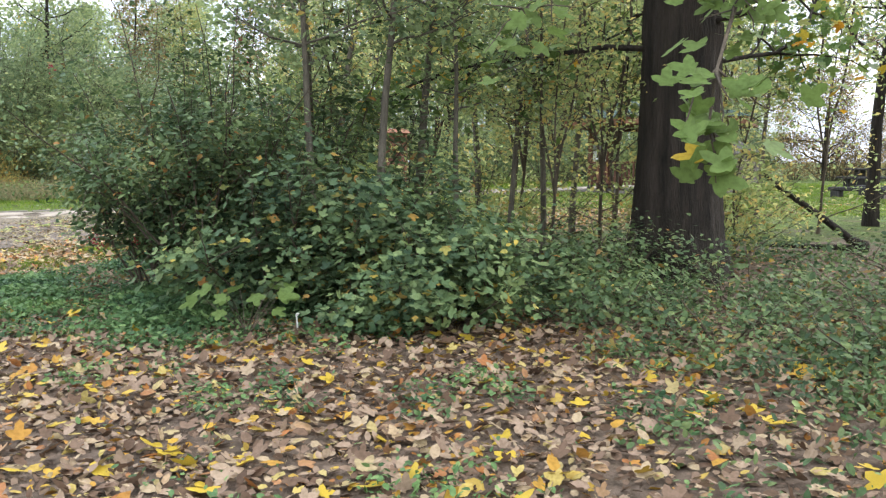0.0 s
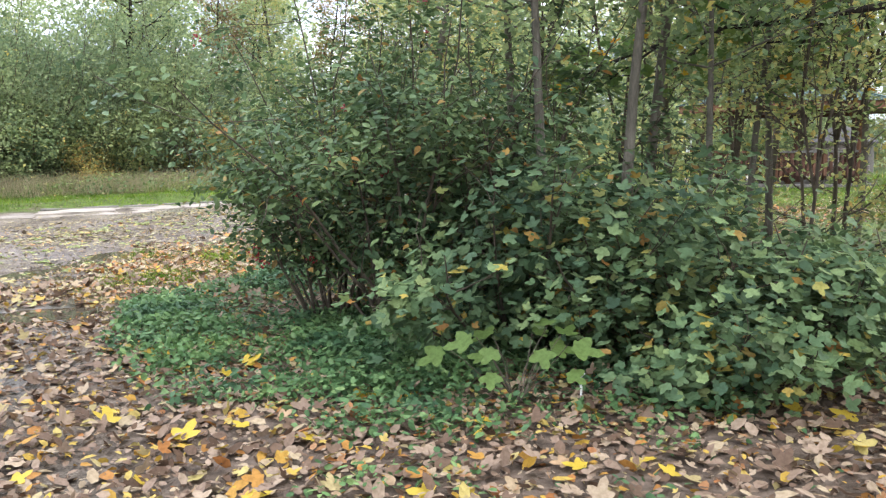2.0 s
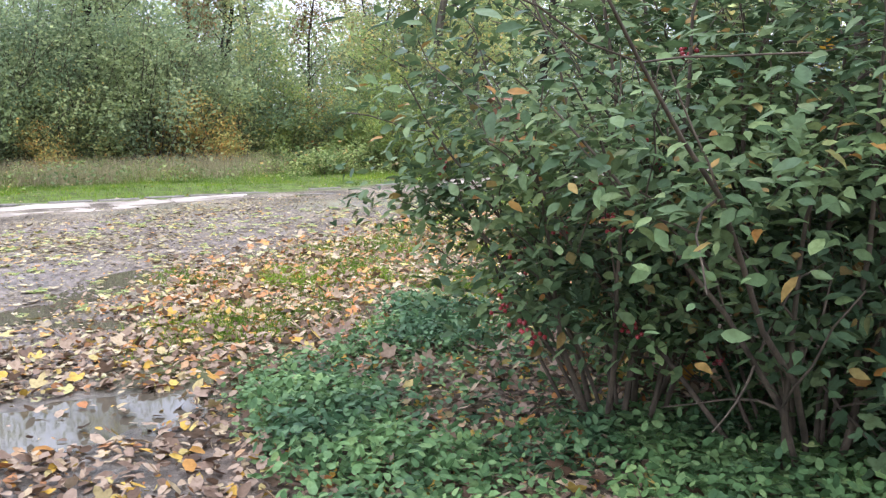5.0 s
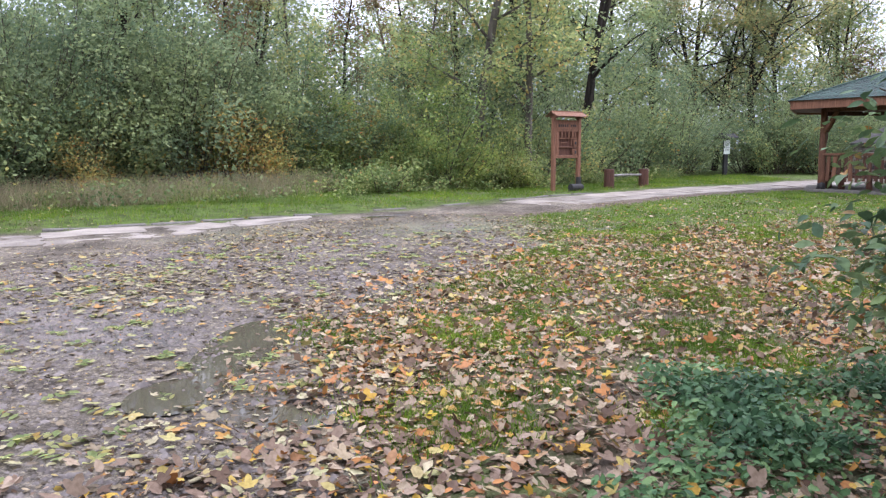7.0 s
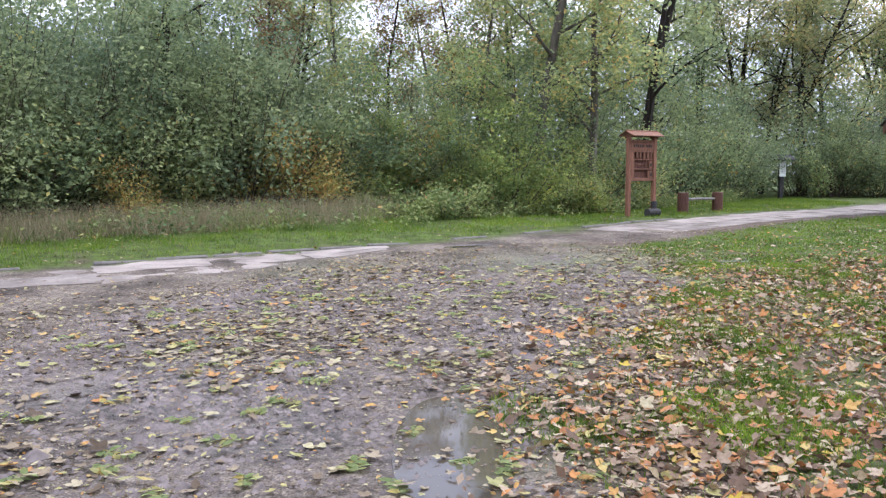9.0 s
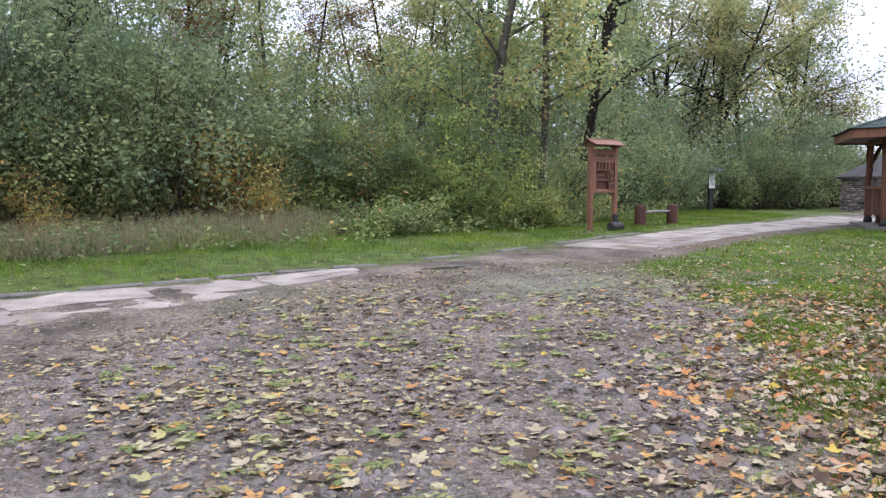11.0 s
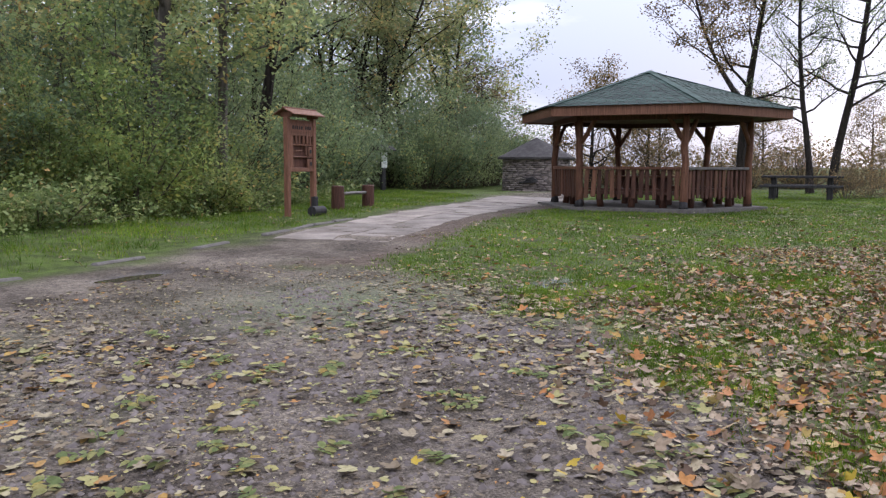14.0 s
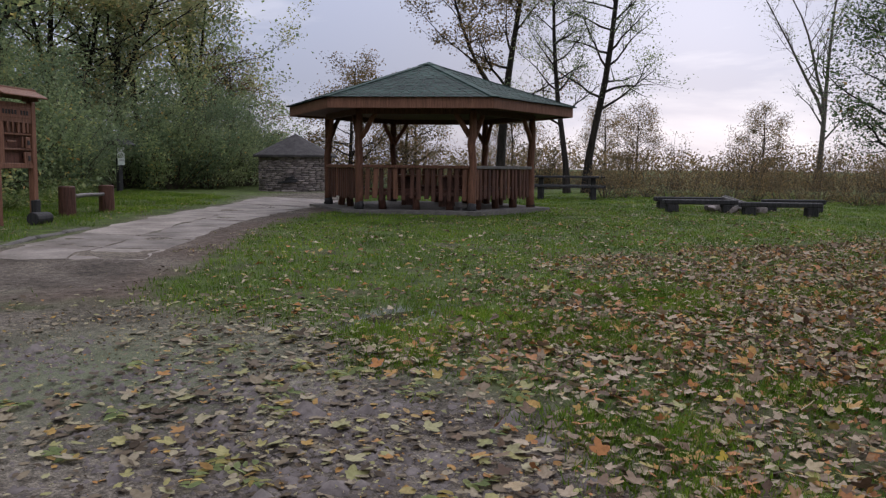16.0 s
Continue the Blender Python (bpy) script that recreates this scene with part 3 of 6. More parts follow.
# ---- drive: concrete slabs, kerb, puddles ----
def slab_run(name, left, right, cuts, label, rng, thick=0.09, proud=0.012, gap=0.012, rough=0.02):
    """Concrete slabs between two edge lines, cut at the given fractions."""
    run = empty(name, Matrix(), label, "paving", kind="structure")

    def along(line, u):
        line = np.array(line, float)
        d = np.concatenate([[0], np.cumsum(np.hypot(*np.diff(line, axis=0).T))])
        return np.array([np.interp(u * d[-1], d, line[:, 0]), np.interp(u * d[-1], d, line[:, 1])])

    for u0, u1 in zip(cuts, cuts[1:]):
        g = gap / 20
        for v0, v1 in (((0, 1),) if rng.random() < 0.4 else ((0, 0.52), (0.53, 1))):
            q, tip = [], rng.uniform(-0.3, 0.4) * rough
            corners = ((u0 + g, v0), (u1 - g, v0), (u1 - g, v1), (u0 + g, v1))
            for (ua, va), (ub, vb) in zip(corners, corners[1:] + corners[:1]):
                for k in range(5):
                    u, v = ua + (ub - ua) * k / 5, va + (vb - va) * k / 5
                    a, b = along(left, u), along(right, u)
                    p = a + (b - a) * v + rng.normal(0, rough * (1.6 if k else 1.0), 2)
                    q.append((p[0], p[1], float(lie(*p)) + proud + tip))
            bm = bmesh.new()
            top = [bm.verts.new(c) for c in q]
            low = [bm.verts.new((x, y, z - thick)) for x, y, z in q]
            bm.faces.new(top)
            for i in range(len(q)):
                bm.faces.new((top[i], low[i], low[(i + 1) % len(q)], top[(i + 1) % len(q)]))
            bmesh.ops.recalc_face_normals(bm, faces=bm.faces)
            part("slab", bm, CONCRETE, run)
    return run


rng0 = np.random.default_rng(4)
slab_run("concrete_strip", [(-24.5, 12.7), (-20.5, 15.75), (-16.4, 18.5), (-13.9, 20.5), (-12.2, 21.85)], [(-23.5, 11.4), (-19.0, 14.2), (-15.1, 16.9), (-13.85, 18.3), (-12.0, 21.2)],
         np.linspace(0, 1, 10), "worn pale concrete slabs along the far edge of the drive", rng0, proud=0.004, rough=0.028)
slab_run("concrete_path", [(-8.5, 25.5), (-5.2, 29.9), (-2.2, 33.6), (0.4, 36.9), (2.6, 39.9)], [(-6.95, 24.5), (-3.9, 28.5), (-1.6, 31.0), (0.6, 33.0), (3.2, 36.0)],
         [0, 0.07, 0.17, 0.28, 0.38, 0.5, 0.6, 0.72, 0.85, 1.0], "cracked concrete slab path curving up to the shelter", rng0, proud=0.007, rough=0.022)

kerb = empty("kerb", Matrix(), "low mossy kerb stones along the grass verge", "kerb", kind="structure")
kl = np.array([(-20.4, 15.9), (-16.4, 18.75), (-13.9, 20.75), (-11.7, 22.45), (-9.7, 24.6), (-8.5, 26.0), (-6.0, 29.2)])
kd = np.concatenate([[0], np.cumsum(np.hypot(*np.diff(kl, axis=0).T))])
for s in np.arange(0.3, kd[-1] - 0.9, 0.95):
    if rng0.random() < 0.12:
        continue
    a, b = [np.array([np.interp(v, kd, kl[:, 0]), np.interp(v, kd, kl[:, 1])]) for v in (s, s + 0.9)]
    c = (a + b) / 2
    m = Matrix.Translation((c[0], c[1], float(lie(*c)))) @ pose(0, 0, 0, rng0.normal(0, 3), rng0.normal(0, 1.5), math.degrees(math.atan2(b[1] - a[1], b[0] - a[0])) + rng0.normal(0, 1.5))
    part("kerb_stone", boxed((0, 0, -0.05), (0.86, 0.12, 0.16), m, 0.022), MORTAR, kerb)

for cx, cy, a, b, turn in PUDDLES:
    bm = bmesh.new()
    bmesh.ops.create_circle(bm, cap_ends=True, segments=40, radius=1.0)
    for v in bm.verts:
        v.co.x, v.co.y = v.co.x * a * 1.25, v.co.y * b * 1.25
    pud = new("puddle")
    me = bpy.data.meshes.new("puddle")
    bm.to_mesh(me)
    bm.free()
    me.materials.append(WATER)
    scene.collection.objects.unlink(pud)
    bpy.data.objects.remove(pud)
    pud = new("puddle", me)
    pud.matrix_world = pose(cx, cy, float(lie(cx, cy)) + 0.022, 0, 0, turn)
    tagged(pud, "shallow brown puddle lying in the muddy drive", "puddle", kind="structure")

# ---- shelter ----
GC, GR, GA = (2.74, 31.15), 2.62, -106.0
GZ0 = float(lie(*GC))


def gpt(r, k, z):
    a = radians(GA + 60 * k)
    return Vector((r * math.cos(a), r * math.sin(a), z))


def beam_m(a, b):
    """Pose whose x axis runs from a to b, at the middle."""
    d = Vector(b) - Vector(a)
    x = d.normalized()
    z = Vector((0, 0, 1)) - x * x.z
    z = z.normalized() if z.length > 0.05 else Vector((1, 0, 0))
    y = z.cross(x)
    m = Matrix((x, y, z)).transposed().to_4x4()
    return Matrix.Translation((Vector(a) + Vector(b)) / 2) @ m, d.length


def beam(a, b, w, h, bevel=0.01):
    m, ln = beam_m(a, b)
    return boxed((0, 0, 0), (ln, w, h), m, bevel)


def trunk_post(rng, a, b, r, sides=10, knots=7):
    """A peeled, slightly crooked log."""
    a, b = np.array(a, float), np.array(b, float)
    u = np.linspace(0, 1, knots)[:, None]
    p = a + (b - a) * u + rng.normal(0, r * 0.22, (knots, 3)) * np.sin(np.pi * u)
    lines = [(np.concatenate([p[:1], p, p[-1:]]), np.concatenate([[0.001], r * (1.08 - 0.16 * u[:, 0]) * rng.uniform(0.94, 1.06, knots), [0.001]]))]
    return tube_data(lines, sides)


def gazebo():
    rng = np.random.default_rng(12)
    g = empty("shelter", Matrix.Translation((GC[0], GC[1], GZ0)), "six-sided wooden picnic shelter with log posts and a green shingle roof", "shelter")
    # floor slab
    bm = bmesh.new()
    low = [bm.verts.new(gpt(3.15, k, -0.2)) for k in range(6)]
    top = [bm.verts.new(gpt(3.12, k, 0.07)) for k in range(6)]
    bm.faces.new(top)
    for k in range(6):
        bm.faces.new((low[k], low[(k + 1) % 6], top[(k + 1) % 6], top[k]))
    bmesh.ops.recalc_face_normals(bm, faces=bm.faces)
    part("floor_slab", bm, MORTAR, g, "low stone-edged floor slab")
    eave, plate = 2.44, 2.34
    for k in range(6):
        foot, head = gpt(GR, k, 0.07), gpt(GR, k, plate)
        post = part("post", quick_mesh("post", *trunk_post(rng, foot, head, 0.092), WOOD_RED), WOOD_RED, g)
        part("post_shoe", quick_mesh("post_shoe", *trunk_post(rng, foot, foot + Vector((0, 0, 0.16)), 0.11, 10, 3), WOOD_BLACK), WOOD_BLACK, post, "black post shoe")
        for s in (-1, 1):
            to = gpt(GR, k + s, plate)
            a = foot.lerp(head, 0.70)
            b = head.lerp(to, 0.17)
            part("brace", quick_mesh("brace", *trunk_post(rng, a, b, 0.06, 8, 4), WOOD_RED), WOOD_RED, post)
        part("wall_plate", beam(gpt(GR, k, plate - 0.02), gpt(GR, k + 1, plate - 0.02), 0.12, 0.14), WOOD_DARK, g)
        part("fascia", beam(gpt(3.62, k, eave), gpt(3.62, k + 1, eave), 0.035, 0.24), WOOD_RED, g)
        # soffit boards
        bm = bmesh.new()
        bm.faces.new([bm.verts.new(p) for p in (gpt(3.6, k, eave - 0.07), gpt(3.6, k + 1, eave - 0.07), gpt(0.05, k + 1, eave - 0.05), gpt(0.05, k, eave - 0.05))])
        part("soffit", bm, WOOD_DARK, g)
        # roof face in shingle courses
        side = part("roof_face", boxed((0, 0, 0), (0.01, 0.01, 0.01)), FELT, g)
        bm = bmesh.new()
        a, b, c = gpt(3.72, k, eave + 0.12), gpt(3.72, k + 1, eave + 0.12), Vector((0, 0, 3.66))
        bm.faces.new([bm.verts.new(p) for p in (a, b, c)])
        bm.to_mesh(side.data)
        bm.free()
        nrm = (b - a).cross(c - a).normalized()
        rows = 24
        for r in range(rows):
            u0, u1 = r / rows, min(1, (r + 1.12) / rows)
            l0, r0, l1, r1 = a.lerp(c, u0), b.lerp(c, u0), a.lerp(c, u1), b.lerp(c, u1)
            width = (r0 - l0).length
            n = max(1, int(width / 0.24))
            bm = bmesh.new()
            for i in range(n):
                e0, e1 = i / n, (i + 1) / n
                up = 0.005 + rng.uniform(0, 0.005)
                # each tab tapers to a blunt hexagon end
                q = [l0.lerp(r0, e0 + 0.2 / n) + nrm * up, l0.lerp(r0, e1 - 0.2 / n) + nrm * up, l0.lerp(l1, 0.5).lerp(r0.lerp(r1, 0.5), e1 - 0.03 / n) + nrm * up,
                     l1.lerp(r1, e1 - 0.03 / n) + nrm * 0.002, l1.lerp(r1, e0 + 0.03 / n) + nrm * 0.002, l0.lerp(l1, 0.5).lerp(r0.lerp(r1, 0.5), e0 + 0.03 / n) + nrm * up]
                vs = [bm.verts.new(p) for p in q]
                bm.faces.new(vs)
                lo = [bm.verts.new(p - nrm * 0.008) for p in q[:3] + q[5:]]
                bm.faces.new((vs[1], vs[0], lo[0], lo[1]))
                bm.faces.new((vs[2], vs[1], lo[1], lo[2]))
                bm.faces.new((vs[0], vs[5], lo[3], lo[0]))
            part("shingle_course", bm, SHINGLE, side)
        ridge_a, ridge_b = a + nrm * 0.02, c + Vector((0, 0, 0.02))
        part("hip_cap", beam(ridge_a - nrm * 0.012, ridge_b - Vector((0, 0, 0.012)), 0.20, 0.016), SHINGLE, g)
    bm = bmesh.new()
    bmesh.ops.create_cone(bm, cap_ends=True, segments=6, radius1=0.30, radius2=0.02, depth=0.09, matrix=Matrix.Translation((0, 0, 3.655)))
    part("roof_cap", bm, SHINGLE, g)
    # railing on five sides, with slab-wood balusters and a bench behind; the side towards the path stays open
    for k in range(6):
        if k == 3:
            continue
        a, b = gpt(GR, k, 0), gpt(GR, k + 1, 0)
        ins = (-(a + b) / 2).normalized()
        rail_mat = WOOD_GREY if k == 0 else WOOD_RED
        rail = part("handrail", beam(a.lerp(b, 0.03) + Vector((0, 0, 1.06)), a.lerp(b, 0.97) + Vector((0, 0, 1.06)), 0.16, 0.07), rail_mat, g)
        part("lower_rail", beam(a.lerp(b, 0.03) + Vector((0, 0, 0.44)) + ins * 0.06, a.lerp(b, 0.97) + Vector((0, 0, 0.44)) + ins * 0.06, 0.08, 0.09), WOOD_DARK, g)
        n = 14
        for i in range(n):
            p = a.lerp(b, (i + 1) / (n + 1)) - ins * 0.01
            w = rng.uniform(0.085, 0.125)
            d = (b - a).normalized()
            bottom = rng.uniform(0.26, 0.33)
            m = Matrix((d, ins, Vector((0, 0, 1)))).transposed().to_4x4()
            m = Matrix.Translation(p + Vector((0, 0, 0.0))) @ m @ pose(0, 0, 0, 0, rng.normal(0, 1.5), 0)
            part("baluster", boxed((0, 0, (bottom + 1.02) / 2), (w, 0.035, 1.02 - bottom), m, 0.012), WOOD_DARK if rng.random() < 0.7 else WOOD_RED, g)
        seat = beam(a.lerp(b, 0.1) + Vector((0, 0, 0.52)) + ins * 0.32, a.lerp(b, 0.9) + Vector((0, 0, 0.52)) + ins * 0.32, 0.36, 0.06)
        bench = part("bench_seat", seat, WOOD_DARK, g)
        for f in (0.2, 0.5, 0.8):
            c = a.lerp(b, f) + ins * 0.2
            part("bench_leg", quick_mesh("bench_leg", *trunk_post(rng, c + Vector((0, 0, 0.07)), c + Vector((0, 0, 0.5)), 0.085, 8, 3), WOOD_DARK), WOOD_DARK, bench)
    return g


gazebo()


def shelter_table():
    t = empty("picnic_table", Matrix.Translation((GC[0], GC[1], GZ0 + 0.07)), "plain wooden table standing inside the shelter", "table")
    for i in range(4):
        part("board", boxed((0, -0.36 + 0.24 * i, 0.76), (1.7, 0.225, 0.05)), WOOD_RED, t)
    for x in (-0.6, 0.6):
        part("leg", boxed((x, 0, 0.37), (0.12, 0.55, 0.74)), WOOD_DARK, t)
    t.matrix_basis = t.matrix_basis @ pose(0, 0, 0, 0, 0, GA + 30)


shelter_table()

# ---- round stone hut with a felt roof ----
def hut(cx, cy, r=3.1, wall=1.62):
    rng = np.random.default_rng(3)
    z0 = float(lie(cx, cy)) - 0.16
    h = empty("stone_hut", Matrix.Translation((cx, cy, z0)), "low round stone hut with a dark felt cone roof", "hut")
    bm = bmesh.new()
    bmesh.ops.create_cone(bm, cap_ends=False, segments=40, radius1=r - 0.03, radius2=r - 0.03, depth=wall + 0.3, matrix=Matrix.Translation((0, 0, wall / 2 - 0.15)))
    bmesh.ops.create_cone(bm, cap_ends=False, segments=40, radius1=r - 0.4, radius2=r - 0.4, depth=wall + 0.3, matrix=Matrix.Translation((0, 0, wall / 2 - 0.15)))
    w = part("wall", bm, MORTAR, h)
    shapes = []
    for i in range(8):
        bm = bmesh.new()
        ln, ht = rng.uniform(0.16, 0.34), rng.uniform(0.065, 0.10)
        bmesh.ops.create_cube(bm, size=1, matrix=Matrix.Diagonal((ln, 0.12, ht, 1)))
        bmesh.ops.bevel(bm, geom=bm.edges[:], offset=0.022, segments=1, affect="EDGES", profile=0.5)
        for v in bm.verts:
            v.co += Vector(rng.normal(0, 0.009, 3))
        me = bpy.data.meshes.new("stone")
        bm.to_mesh(me)
        bm.free()
        me.materials.append(STONE)
        shapes.append((me, ln, ht))
    z, n = 0.02, 0
    while z < wall - 0.05:
        a = 165 + rng.uniform(0, 4)
        while a < 305:
            me, ln, ht = shapes[rng.integers(0, 8)]
            st = new("stone", me)
            st.parent = w
            st.matrix_basis = pose(0, 0, z + 0.055 + rng.normal(0, 0.008), 0, 0, a + math.degrees(ln / 2 / r)) @ Matrix.Translation((r - 0.03, 0, 0)) @ pose(0, 0, 0, rng.normal(0, 2), rng.normal(0, 3), 90)
            a += math.degrees((ln + 0.02) / r)
        z += 0.092
    rf = bmesh.new()
    for i in range(12):
        a0, a1 = radians(30 * i), radians(30 * i + 30)
        lo0, lo1 = Vector((math.cos(a0) * (r + 0.22), math.sin(a0) * (r + 0.22), wall)), Vector((math.cos(a1) * (r + 0.22), math.sin(a1) * (r + 0.22), wall))
        up = Vector((0, 0, wall + 0.95))
        for q in ((lo0, lo1, up),):
            rf.faces.new([rf.verts.new(p) for p in q])
        rf.faces.new([rf.verts.new(p) for p in (lo1, lo0, lo0 - Vector((0, 0, 0.09)), lo1 - Vector((0, 0, 0.09)))])
        rf.faces.new([rf.verts.new(p) for p in (lo0 - Vector((0, 0, 0.09)), Vector((0, 0, wall - 0.02)), lo1 - Vector((0, 0, 0.09)))])
    part("roof", rf, FELT, h)
    m = pose(0, 0, 0, 0, 0, 232) @ Matrix.Translation((r + 0.02, 0, 0))
    part("doorstep", boxed((0.18, 0, 0.12), (0.5, 0.55, 0.24), m, 0.02), CONCRETE, h, "pale concrete step")
    for i in range(5):
        mm = pose(0, 0, 0.55 + 0.05 * i + rng.normal(0, 0.01), 0, 0, 232 + rng.normal(0, 2.5)) @ Matrix.Translation((r + 0.12, 0, 0))
        part("log", quick_mesh("log", *trunk_post(rng, mm @ Vector((0, -0.4 + 0.08 * i, 0)), mm @ Vector((0, 0.4 - 0.06 * i, 0.05)), 0.04, 6, 4), WOOD_BLACK), WOOD_BLACK, h, "dark firewood piece on the hut's ledge")


hut(7.75, 46.9, 1.62, 1.72)

# ---- notice board ----
def notice_board():
    rng = np.random.default_rng(21)
    a, b = Vector((-7.42, 29.85, 0)), Vector((-6.70, 30.55, 0))
    c = (a + b) / 2
    z0 = float(lie(c.x, c.y)) + 0.02
    d = (b - a).normalized()
    turn = math.degrees(math.atan2(d.y, d.x))
    w = (b - a).length
    t = empty("notice_board", pose(c.x, c.y, z0, 0, 0, turn), "tall red-brown wooden notice board with a little gabled roof", "notice board")
    for s in (-1, 1):
        p = part("post", boxed((s * w / 2, 0, 0.95), (0.115, 0.115, 2.3), None, 0.012), WOOD_RED, t)
    part("post_foot", boxed((w / 2, -0.03, 0.17), (0.14, 0.12, 0.42), None, 0.02), WOOD_BLACK, t, "dark metal foot of the post")
    for z, h in ((0.98, 0.09), (1.76, 0.09), (2.02, 0.07)):
        part("crossbar", boxed((0, 0, z), (w - 0.11, 0.08, h)), WOOD_RED, t)
    sign = part("sign_plank", boxed((0, -0.02, 1.89), (w - 0.12, 0.05, 0.19)), WOOD_RED, t)
    for i in range(9):
        if i == 5:
            continue
        part("carved_mark", boxed((-0.33 + 0.082 * i, -0.048, 1.89), (0.045, 0.012, 0.075), None, 0.003), WOOD_BLACK, sign, "dark carved lettering too small to read")
    part("back_panel", boxed((0, 0.05, 1.37), (w - 0.115, 0.02, 0.74)), WOOD_DARK, t, "dark back of the case")
    for z in (1.26, 1.52):
        part("shelf", boxed((0.04, 0, z), (w - 0.2, 0.07, 0.035)), WOOD_RED, t)
    part("inner_upright", boxed((-w / 2 + 0.13, -0.01, 1.37), (0.11, 0.06, 0.70)), WOOD_RED, t)
    for i, (x, z, ww, hh) in enumerate([(-0.2, 1.64, 0.07, 0.19), (-0.07, 1.64, 0.05, 0.19), (0.08, 1.64, 0.06, 0.19), (0.22, 1.64, 0.09, 0.19), (0.34, 1.64, 0.06, 0.19), (-0.12, 1.39, 0.26, 0.03),
                                    (0.18, 1.39, 0.04, 0.2), (0.33, 1.38, 0.13, 0.2), (0.24, 1.12, 0.05, 0.2), (0.34, 1.11, 0.13, 0.21)]):
        pc = part("wooden_tile", boxed((x, -0.03, z), (ww, 0.03, hh), None, 0.006), WOOD_RED, t)
        if ww > 0.1 and hh > 0.1:
            part("tile_mark", boxed((x, -0.05, z), (ww * 0.5, 0.008, hh * 0.4), None, 0.002), WOOD_BLACK, pc)
    for s in (-1, 1):
        m = pose(0, s * 0.13, 2.22, -s * 27, 0, 0)
        for i in range(2):
            part("roof_board", boxed((0, s * (-0.07 + 0.14 * i), 0.0), (w + 0.24, 0.155, 0.028), m), WOOD_RED, t)
    part("ridge_board", boxed((0, 0, 2.30), (w + 0.26, 0.06, 0.035)), WOOD_RED, t)
    for s in (-1, 1):
        part("gable", boxed((s * (w / 2 + 0.0), 0, 2.16), (0.03, 0.3, 0.12)), WOOD_RED, t)


notice_board()

# short log beside the board, log barrier, leaflet post
def log_round(name, c, d, r, ln, material, label, category):
    m, _ = beam_m(Vector(c) - Vector(d) * ln / 2, Vector(c) + Vector(d) * ln / 2)
    bm = bmesh.new()
    bmesh.ops.create_cone(bm, cap_ends=True, segments=14, radius1=r, radius2=r * 0.93, depth=ln, matrix=m @ pose(0, 0, 0, 0, 90, 0))
    bmesh.ops.bevel(bm, geom=[e for e in bm.edges if len(e.link_faces) == 2 and any(len(f.verts) > 4 for f in e.link_faces)], offset=0.012, segments=1, affect="EDGES", profile=0.5)
    return tagged(part(name, bm, material, None), label, category)


log_round("short_log", (-6.75, 29.95, float(lie(-6.75, 29.95)) + 0.10), Vector((0.62, 0.6, 0.0)).normalized(), 0.115, 0.46, WOOD_BLACK, "short dark log lying at the foot of the notice board", "log")


def barrier():
    rng = np.random.default_rng(5)
    a, b = Vector((-5.72, 32.15, 0)), Vector((-4.55, 33.45, 0))
    a.z, b.z = float(lie(a.x, a.y)), float(lie(b.x, b.y))
    t = empty("log_barrier", Matrix.Translation(a), "low barrier of two thick log bollards joined by a pole", "barrier")
    for p in (Vector((0, 0, 0)), b - a):
        bm = bmesh.new()
        bmesh.ops.create_cone(bm, cap_ends=True, segments=16, radius1=0.17, radius2=0.16, depth=0.66, matrix=Matrix.Translation(p + Vector((0, 0, 0.26))))
        bmesh.ops.bevel(bm, geom=[e for e in bm.edges if abs(e.verts[0].co.z - e.verts[1].co.z) < 0.01], offset=0.02, segments=1, affect="EDGES", profile=0.5)
        part("bollard", bm, WOOD_DARK, t)
    part("pole", quick_mesh("pole", *trunk_post(rng, Vector((0, 0, 0.38)), b - a + Vector((0, 0, 0.40)), 0.04, 8, 5), WOOD_GREY), WOOD_GREY, t, "weathered grey pole")


barrier()


def leaflet_post(x, y):
    z0 = float(lie(x, y))
    t = empty("signpost", pose(x, y, z0, 0, 0, 25), "dark wooden signpost with a pale notice under a small roof", "signpost")
    part("post", boxed((0, 0, 0.85), (0.22, 0.16, 2.0), None, 0.02), WOOD_BLACK, t)
    part("notice", boxed((0, -0.1, 1.40), (0.34, 0.03, 0.70), None, 0.004), PAPER, t, "pale printed notice")
    for i in range(9):
        part("text_line", boxed((0, -0.118, 1.70 - 0.06 * i), (0.26, 0.004, 0.016), None, 0.0), WOOD_GREY, t)
    for s in (-1, 1):
        part("roof_board", boxed((0, s * 0.22, 2.05), (0.95, 0.52, 0.04), pose(0, 0, 0, 0, 0, 0) @ Matrix.Translation((0, 0, 0)) @ pose(0, 0, 0, 0, 0, 0), 0.01), WOOD_BLACK, t).matrix_basis = Matrix.Translation((0, 0, 2.05)) @ pose(0, 0, 0, -s * 28, 0, 0) @ Matrix.Translation((0, 0, -2.05))


leaflet_post(0.45, 47.9)

